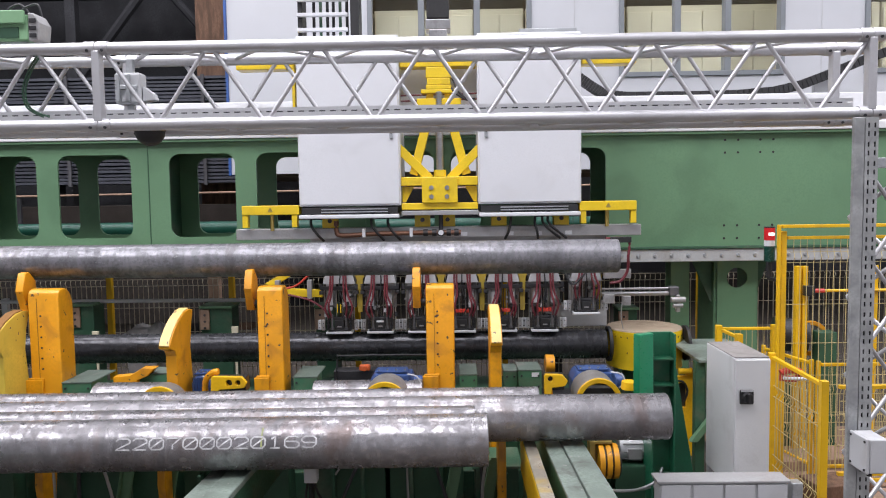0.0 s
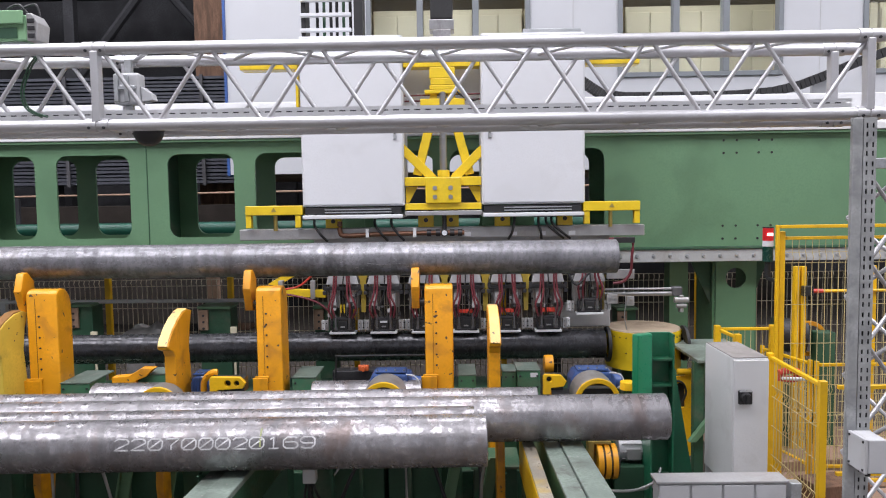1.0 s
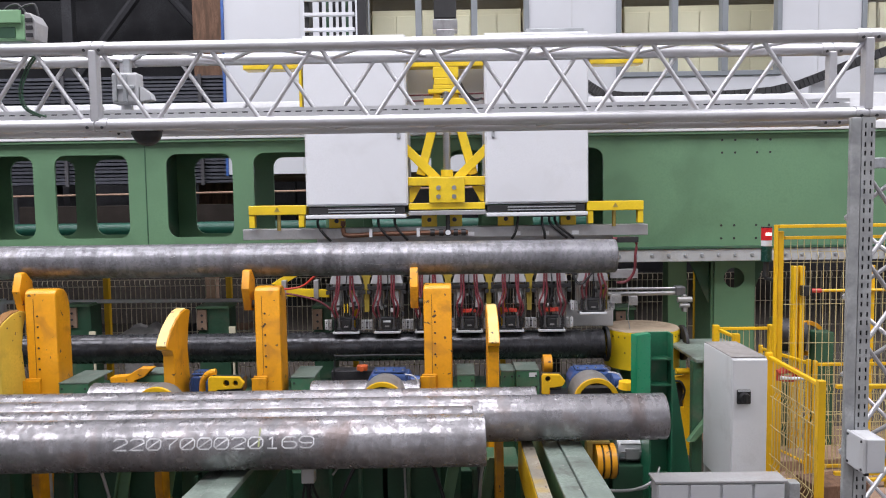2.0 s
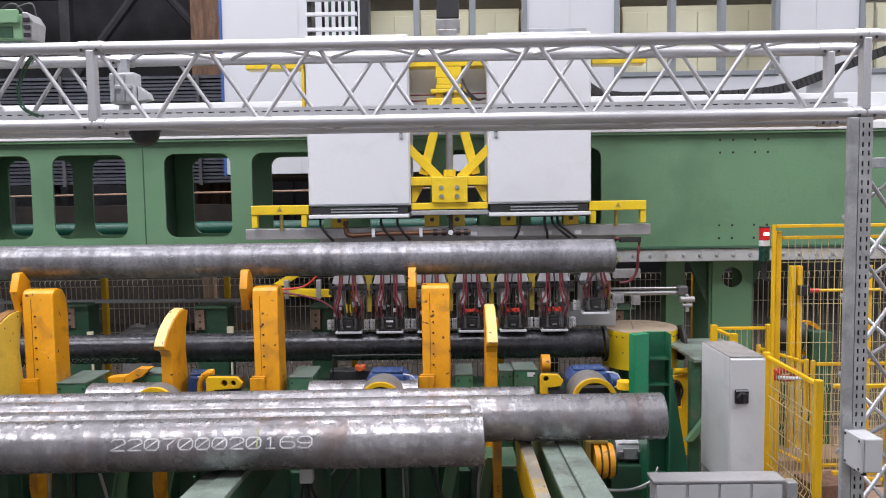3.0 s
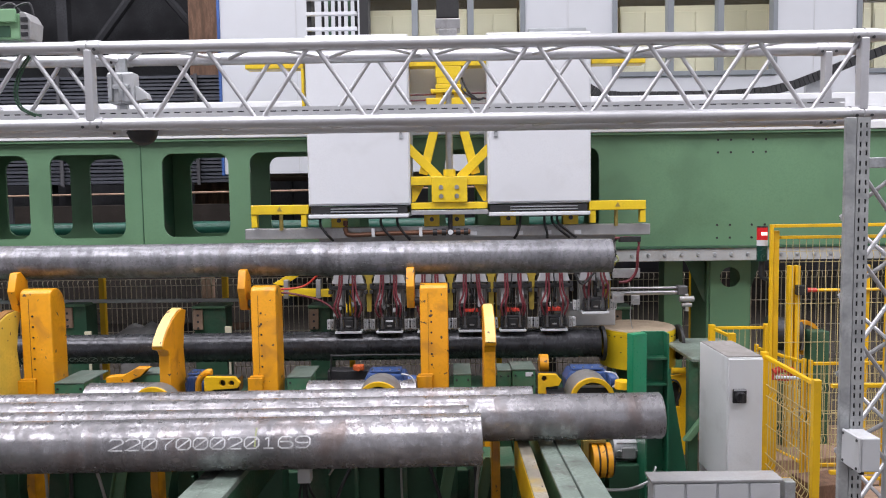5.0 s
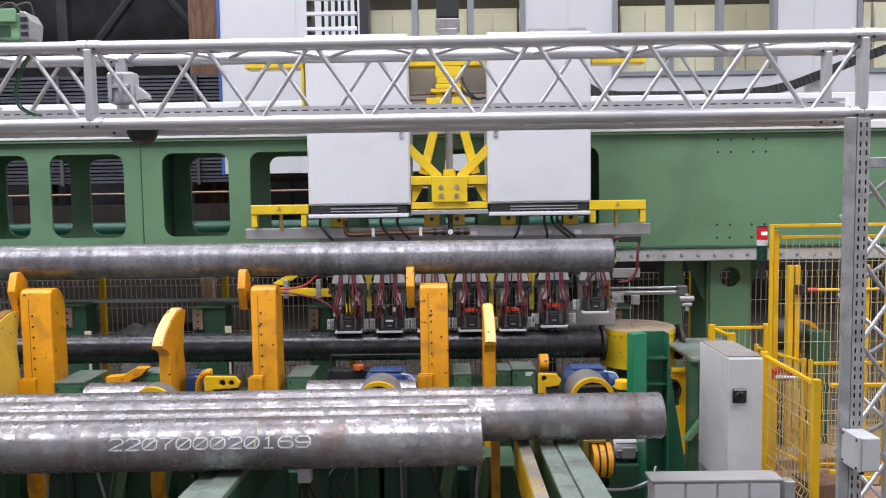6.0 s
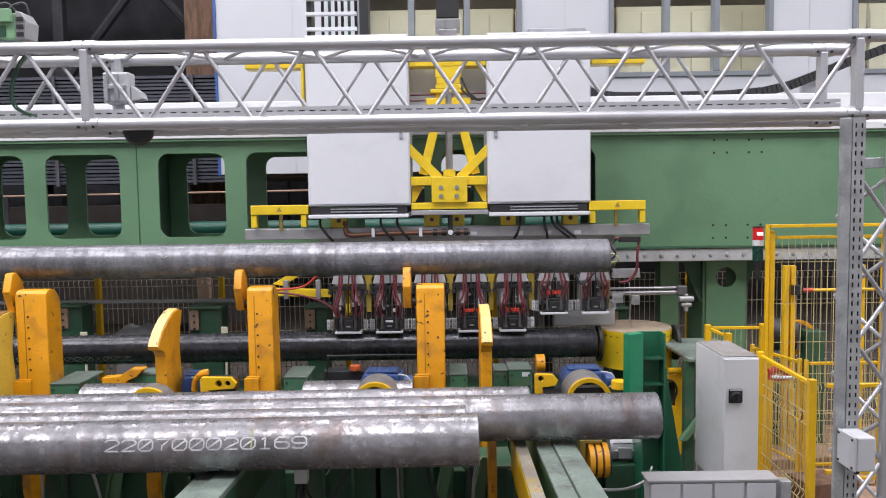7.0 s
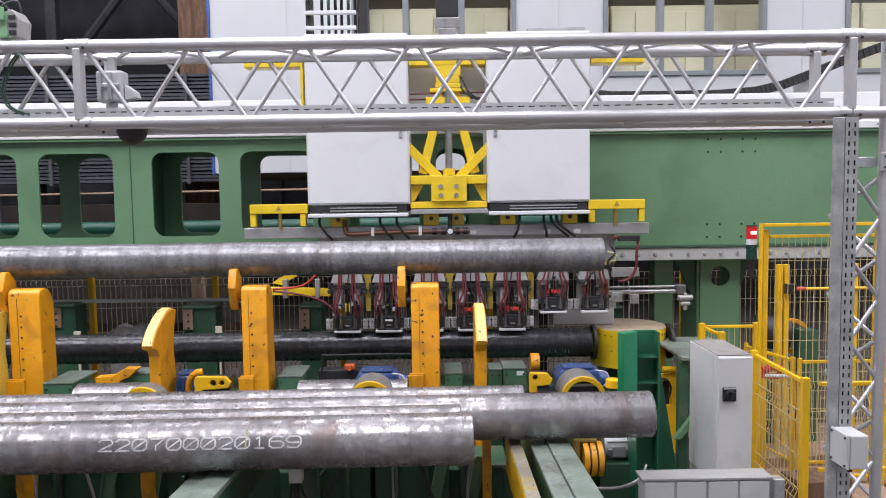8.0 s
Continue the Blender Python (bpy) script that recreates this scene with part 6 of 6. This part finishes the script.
bm = B()
box(bm, -3.22, -3.08, 9.45, 9.6, 0, 1.78, 0.008)
solo("weathered_post", bm, M_WOODPALE, "weathered brown-grey post behind the mesh fence", "post")


# ---- on and around the truss ----
def slotted_tray():
    t = thing("slotted_tray", (0, 3.66, 2.74), "galvanised slotted cable tray lying in the truss", "cable tray")
    bm = B()
    z0, z1, y0, y1 = 2.745, 2.80, 3.60, 3.604
    box(bm, -4.0, 1.925, y0, y1, z0, z0 + 0.032)
    box(bm, -4.0, 1.925, y0, y1, z1 - 0.017, z1)
    x = -4.0
    while x < 1.9:
        box(bm, x, x + 0.022, y0, y1, z0 + 0.0325, z1 - 0.0175)
        x += 0.052
    part("front_side", bm, M_TRAY, t, smooth=False)
    bm = B()
    box(bm, -4.0, 1.925, 3.605, 3.74, z0, z0 + 0.004)
    part("bottom", bm, M_GALV, t)
    bm = B()
    box(bm, -4.0, 1.925, 3.70, 3.704, z0 + 0.005, z1)
    part("back_side", bm, M_DKSTEEL, t)


slotted_tray()


def devices():
    d = thing("green_detector", (-2.06, 3.62, 3.11), "pale green detector housing mounted on the truss", "detector")
    bm = B()
    slab(bm, [(-2.22, 3.125), (-1.925, 3.125), (-1.925, 3.245), (-2.22, 3.245)], 0.10, front(3.52), bevel=0.006)
    part("housing", bm, M_MINT, d)
    bm = B()
    slab(bm, [(-1.922, 3.12), (-1.878, 3.125), (-1.868, 3.205), (-1.895, 3.25), (-1.922, 3.252)], 0.11, front(3.515), bevel=0.004)
    part("end_cap", bm, M_GREYBAR, d, "grey end cap")
    for q in range(3):
        bm = B()
        box(bm, -1.915, -1.882, 3.508, 3.514, 3.135 + 0.035 * q, 3.155 + 0.035 * q, 0.002)
        part("end_cap_slot", bm, M_DKSTEEL, d)
    bm = B()
    box(bm, -2.21, -1.935, 3.50, 3.518, 3.20, 3.262, 0.004)
    part("front_ledge", bm, M_MINT, d, "paler raised ledge")
    bm = B()
    box(bm, -2.13, -1.97, 3.515, 3.52, 3.135, 3.185)
    part("dark_panel", bm, M_DKGREEN, d)
    bm = B()
    box(bm, -2.2, -1.95, 3.55, 3.66, 3.105, 3.128, 0.003)
    part("mount", bm, M_GALV, d)
    for k in range(2):
        bm = B()
        bent(bm, [(-2.06 + 0.07 * k, 3.6, 3.245), (-2.06 + 0.07 * k, 3.6, 3.29), (-2.0 + 0.08 * k, 3.6, 3.31), (-1.94 + 0.04 * k, 3.6, 3.24)], 0.006, 8)
        part("cable", bm, M_DKSTEEL, d)
    d.location.x -= 0.085
    bm = B()
    for o in (0.0, 0.014):
        bent(bm, [(-1.995 + o, 3.56, 3.06), (-2.035 + o, 3.55, 2.99), (-2.07 + o, 3.55, 2.89), (-2.055 + o, 3.56, 2.81), (-1.985 + 2 * o, 3.57, 2.768)], 0.0048, 8)
    solo("green_cable", bm, M_DKGREEN, "two thin green cables hanging inside the truss", "cable")
    s = thing("sensor_bracket", (-1.52, 3.68, 2.76), "grey sensor head on a bracket inside the truss", "sensor")
    bm = B()
    box(bm, -1.61, -1.475, 3.70, 3.78, 2.83, 2.985, 0.012)
    part("head", bm, M_CAB2, s)
    bm = B()
    box(bm, -1.595, -1.575, 3.68, 3.698, 2.84, 2.975, 0.003)
    box(bm, -1.545, -1.525, 3.68, 3.698, 2.84, 2.975, 0.003)
    box(bm, -1.60, -1.49, 3.685, 3.698, 2.90, 2.92, 0.003)
    part("ribs", bm, M_GALV, s)
    bm = B()
    slab(bm, [(-1.472, 2.92), (-1.42, 2.88), (-1.41, 2.85), (-1.472, 2.84)], 0.06, front(3.71), bevel=0.004)
    part("nozzle", bm, M_CAB2, s)
    bm = B()
    box(bm, -1.565, -1.53, 3.74, 3.77, 2.764, 3.06, 0.003)
    part("mount", bm, M_GALV, s)
    s.location.x -= 0.085
    s.location.z += 0.012
    bm = B()
    for k in range(9):
        a0, a1 = radians(10 * k), radians(10 * k + 10)
        rod(bm, (-1.515, 3.68, 2.70 - 0.072 * math.sin(a0)), (-1.515, 3.68, 2.70 - 0.072 * math.sin(a1)), 0.072 * math.cos(a0), 0.072 * math.cos(a1), 32)
    c = solo("camera_dome", bm, M_BLACK, "black dome camera under the truss", "dome camera", at=(-1.515, 3.68, 2.70))
    bm = B()
    rod(bm, (-1.515, 3.68, 2.702), (-1.515, 3.68, 2.756), 0.076, n=32)
    part("collar", bm, M_BLACK, c)
    # energy chain lying on the girder deck
    e = thing("energy_chain", (2.9, 8.0, 3.39), "black plastic energy chain rising in a curve over the girder", "cable chain")
    pts = [Vector(p) for p in ((1.36, 8.2, 3.66), (1.50, 8.2, 3.56), (1.66, 8.2, 3.455), (1.9, 8.2, 3.425), (2.5, 8.2, 3.42), (3.1, 8.2, 3.425), (3.5, 8.2, 3.455), (3.8, 8.2, 3.52), (4.1, 8.2, 3.63), (4.4, 8.2, 3.75), (4.8, 8.2, 3.89), (5.4, 8.2, 4.10))]
    line = []
    for i in range(len(pts) - 1):
        for k in range(6):
            line.append(pts[i].lerp(pts[i + 1], k / 6))
    for p, q in zip(line, line[1:]):
        c0, dd = (p + q) / 2, (q - p)
        bm = B()
        hh = 0.10
        box(bm, c0.x - dd.length * 0.46, c0.x + dd.length * 0.46, 8.14, 8.26, c0.z - hh / 2, c0.z + hh / 2, 0.004, Matrix.Rotation(-math.atan2(dd.z, dd.x), 4, "Y"))
        part("link", bm, M_BLACK, e)
    for x, z in ((3.99, 3.5), (5.15, 4.0)):
        bm = B()
        box(bm, x, x + 0.16, 8.265, 8.33, 2.975, z + 0.12, 0.004)
        part("stand", bm, M_CAB2, e)


devices()

# ---- marked numbers: single-stroke digits with a slashed zero, bent round the pipe ----
STROKES = {"0": [(0.1, 0.12), (0.2, 0), (0.8, 0), (1, 0.25), (1, 0.75), (0.8, 1), (0.2, 1), (0, 0.75), (0, 0.25), (0.1, 0.12), (0.9, 0.88)],
           "1": [(0.25, 0.8), (0.5, 1), (0.5, 0), (0.15, 0), (0.85, 0)],
           "2": [(0, 0.8), (0.2, 1), (0.8, 1), (1, 0.8), (1, 0.62), (0, 0), (1, 0)],
           "6": [(0.95, 0.9), (0.75, 1), (0.25, 1), (0, 0.7), (0, 0.2), (0.2, 0), (0.8, 0), (1, 0.2), (1, 0.4), (0.8, 0.56), (0.1, 0.56)],
           "7": [(0, 1), (1, 1), (0.45, 0.4), (0.45, 0)],
           "8": [(0.8, 0.52), (1, 0.25), (0.8, 0), (0.2, 0), (0, 0.25), (0.2, 0.52), (0.8, 0.52), (1, 0.75), (0.8, 1), (0.2, 1), (0, 0.75), (0.2, 0.52)],
           "9": [(0.05, 0.1), (0.25, 0), (0.75, 0), (1, 0.3), (1, 0.8), (0.8, 1), (0.2, 1), (0, 0.8), (0, 0.6), (0.2, 0.44), (0.9, 0.44)],
           "|": [(0.5, 0), (0.5, 1)]}


def marked(words, x_left, width, height, angle, pipe_a, pipe_b, parent, flip=False, paint=None, line=0.0078, name="digit"):
    """Digits painted on a pipe, each a part; angle: degrees above the horizontal, towards the viewer."""
    a, b = Vector(pipe_a), Vector(pipe_b)
    step = width / len(words)

    def place(u, v):
        along, across = u / width, v / height - 0.5
        if flip:
            along, across = 1 - along, -across
        x = x_left + along * width
        t = radians(angle) + across * height / R
        return a.lerp(b, (x - a.x) / (b.x - a.x)) + Vector((0, -math.cos(t), math.sin(t))) * (R + 0.0012)

    for i, ch in enumerate(words):
        if ch not in STROKES:
            continue
        bm = B()
        ends = [Vector((i * step + p[0] * step * 0.84, p[1] * height)) for p in STROKES[ch]]
        pts = [p.lerp(q, k / 3) for p, q in zip(ends, ends[1:]) for k in range(3)] + [ends[-1]]
        dirs = [(q - p).normalized() for p, q in zip(pts, pts[1:])]
        rails = []
        for k, p in enumerate(pts):
            d = dirs[max(k - 1, 0)] + dirs[min(k, len(dirs) - 1)]
            d = d.normalized() if d.length > 0.1 else dirs[min(k, len(dirs) - 1)]
            w = Vector((-d.y, d.x)) * line * 0.5
            rails.append((bm.verts.new(place(*(p - w))), bm.verts.new(place(*(p + w)))))
        for (e0, e1), (f0, f1) in zip(rails, rails[1:]):
            bm.faces.new((e0, f0, f1, e1))
        part(name, bm, paint or M_PAINTMARK, parent, "white marked digit" if name == "digit" else "smeared chalk line", False)


FRONT_PIPE = ((-6.4, 3.86, 1.012), (0.162, 3.80, 1.072))
TURNING_PIPE = ((-8.0, 6.83, 0.97), (1.40, 6.83, 0.962))
marked("220700020169", -1.765, 1.055, 0.056, 20.0, *FRONT_PIPE, PIPE_A)
marked("|", -1.02, 0.03, 0.10, 32.0, *FRONT_PIPE, PIPE_A, False, M_CHALK, 0.009, "chalk_mark")
# bright patch laid on the pipe as the highlight of a small dent
bm = B()
for k in range(10):
    a0, a1 = radians(5 + 36 * k), radians(41 + 36 * k)
    pts = [(0, 0), (0.022 * math.cos(a0), 0.014 * math.sin(a0)), (0.022 * math.cos(a1), 0.014 * math.sin(a1))]
    bm.faces.new([bm.verts.new((-1.415 + u, 3.8145 - (R + 0.0012) * math.cos(v / R - 0.26), 1.0567 + (R + 0.0012) * math.sin(v / R - 0.26))) for u, v in pts])
part("polished_dent", bm, M_STEEL, PIPE_A, "small bright steel patch as the glint of a dent", False)
# the turning pipe carries its number upside down; turned back to where it stands at the start
marked("220700020188", -4.0, 1.08, 0.05, 11.0 + 1.3 * SPIN, *TURNING_PIPE, TEST, True, M_FADEDMARK)
marked("||  | ||", 0.95, 0.24, 0.035, 62.0 + 6.5 * SPIN, *TURNING_PIPE, TEST, True, M_FADEDMARK, 0.006, "chalk_mark")

# ---- aluminium truss in front ----
TZ0, TZ1, TY0, TY1 = 2.717, 3.075, 3.5, 3.83


def truss():
    t = thing("lattice_truss", (0, 3.66, 2.7), "bright aluminium lattice truss on a perforated post", "truss")
    for z in (TZ0, TZ1):
        for y in (TY0, TY1):
            bm = B()
            rod(bm, (-4.2, y, z), (2.115, y, z), 0.029, n=24)
            part("chord", bm, M_ALU, t)
    p = 0.517
    for y, off in ((TY0, 0.0), (TY1, p / 2)):
        nodes = [(-1.403 + p * i + off, True, True) for i in range(0, 10) if -1.403 + p * i + off < 1.8]
        nodes += [(-1.72, True, False)] + [(-1.72 - p * i + 0.01, True, True) for i in range(1, 5)]
        for xb, lft, rgt in nodes:
            for on, s in ((lft, -1), (rgt, 1)):
                if on and abs(xb + s * 0.13 - 1.945) > 0.06:
                    bm = B()
                    rod(bm, (xb + s * 0.018, y, TZ0 + 0.02), (xb + s * 0.235, y, TZ1 - 0.02), 0.0105, n=12)
                    part("brace", bm, M_ALU, t)
    for z in (TZ0, TZ1):
        for i in range(-5, 6):
            xb = -1.403 + p * i
            for a, b in (((xb, TY0, z), (xb + 0.26, TY1, z)), ((xb + 0.28, TY1, z), (xb + 0.52, TY0, z))):
                bm = B()
                rod(bm, a, b, 0.0105, n=8)
                part("cross_brace", bm, M_ALU, t)
    for x in (-1.675, 1.945):
        for y in (TY0, TY1):
            bm = B()
            box(bm, x - 0.02, x + 0.02, y - 0.031, y + 0.02, TZ0 + 0.012, TZ1 - 0.012, 0.006)
            part("upright", bm, M_ALU, t)
        for y in (TY0, TY1):
            for z in (TZ0, TZ1):
                bm = B()
                rod(bm, (x - 0.055, y, z), (x - 0.004, y, z), 0.033, n=24)
                rod(bm, (x + 0.004, y, z), (x + 0.055, y, z), 0.033, n=24)
                part("collar", bm, M_ALU, t)
                for sx in (-0.035, 0.035):
                    bm = B()
                    rod(bm, (x + sx, y - 0.03, z - 0.014), (x + sx, y - 0.036, z - 0.014), 0.007, n=8)
                    part("bolt", bm, M_DKSTEEL, t)
    return t


truss()


def perforated(bm, x0, x1, y0, y1, z0, z1, cols, pitch, hole, margin=0.006):
    """An upright strip with columns of slots cut through it: rails and bridges."""
    edges = [x0]
    for c in cols:
        edges += [c - margin, c + margin]
    edges.append(x1)
    for i in range(0, len(edges), 2):
        box(bm, edges[i], edges[i + 1], y0, y1, z0, z1)
    for c in cols:
        z = z0
        while z < z1:
            for lo, hi in ((0.0, 0.017), (0.017 + hole, pitch - hole)):
                if z + lo < z1:
                    box(bm, c - margin, c + margin, y0, y1, z + lo, min(z + hi, z1))
            z += pitch
    return bm


def post():
    t = thing("perforated_post", (1.9, 3.6, 0), "galvanised perforated strut post carrying the truss", "post")
    bm = B()
    perforated(bm, 1.888, 1.948, 3.42, 3.424, 0.0, 2.69, (1.904, 1.932), 0.0875, 0.022, 0.0042)
    box(bm, 1.888, 1.891, 3.4245, 3.45, 0, 2.69)
    box(bm, 1.945, 1.948, 3.4245, 3.45, 0, 2.69)
    part("slotted_strut", bm, M_POST, t, smooth=False)
    bm = B()
    box(bm, 1.892, 1.944, 3.438, 3.442, 0, 2.69)
    part("strut_back", bm, M_DKSTEEL, t)
    bm = B()
    box(bm, 1.838, 1.886, 3.42, 3.445, 0, 2.69, 0.004)
    part("flat_post", bm, M_POST, t)
    bm = B()
    rod(bm, (2.15, 3.55, 0), (2.15, 3.55, 3.12), 0.027, n=24)
    part("outer_tube", bm, M_ALU, t)
    bm = B()
    box(bm, 2.11, 2.19, 3.51, 3.53, 2.44, 2.53, 0.004)
    cp = part("coupler", bm, M_ALU, t, "bolted aluminium coupler plate")
    bm = B()
    bolts(bm, [(x, 3.51, z) for x in (2.13, 2.17) for z in (2.46, 2.51)], 0.006, 0.005)
    part("screws", bm, M_DKSTEEL, cp)
    bm = B()
    box(bm, 1.96, 2.108, 3.54, 3.56, 2.46, 2.51, 0.003)
    part("stub", bm, M_GALV, t)
    for k in range(6):
        z = 0.02 + 0.40 * k
        for s in ((z, z + 0.2), (z + 0.4, z + 0.2)):
            bm = B()
            rod(bm, (1.98, 3.52, s[0]), (2.14, 3.55, s[1]), 0.0105, n=8)
            part("brace", bm, M_ALU, t)
            bm = B()
            rod(bm, (2.14, 3.55, s[0]), (1.98, 3.72, s[1]), 0.0105, n=8)
            part("brace", bm, M_ALU, t)
    bm = B()
    box(bm, 1.75, 2.25, 3.35, 3.8, 0, 0.012)
    part("base_plate", bm, M_GALV, t)
    jb = thing("junction_box", (1.92, 3.33, 1.05), "light grey junction box fixed to the post", "junction box")
    bm = B()
    box(bm, 1.862, 1.946, 3.27, 3.415, 1.074, 1.232, 0.006)
    part("body", bm, M_CAB2, jb)
    bm = B()
    box(bm, 1.846, 1.86, 3.268, 3.417, 1.072, 1.234, 0.005)
    part("lid", bm, M_CAB2, jb)
    for y in (3.285, 3.40):
        for z in (1.088, 1.218):
            bm = B()
            rod(bm, (1.847, y, z), (1.842, y, z), 0.006, n=10)
            part("screw", bm, M_DKSTEEL, jb)
    bm = B()
    rod(bm, (1.90, 3.34, 1.075), (1.90, 3.34, 1.04), 0.012, n=12)
    part("cable_gland", bm, M_BLACK, jb)


post()


def motions():
    walk(CAR, [(t, pose(d, 6.9, 2.97)) for t, d in CARRIAGE])
    for k, u in enumerate(PROBES):
        rows = []
        y, z = 6.76 - 6.9, 1.105 - 2.97
        if k == 6:
            rows = [(0.0, 0.155), (8.0, 0.155)]
        elif k == 5:
            rows = [(0.0, 0.0), (5.8, 0.0), (5.9, 0.002), (6.0, 0.03), (6.1, 0.09), (6.2, 0.145), (6.3, 0.155), (6.5, 0.155), (8.0, 0.155)]
        if rows:
            walk(u, [(t, pose(PROBE_X[k], y, z + lift)) for t, lift in rows])
        else:
            u.location = (PROBE_X[k], y, z)
    walk(TEST, [(0.25 * i, Matrix.Translation(TEST.location) @ pose(0, 0, 0, SPIN * 0.25 * i)) for i in range(33)])


motions()
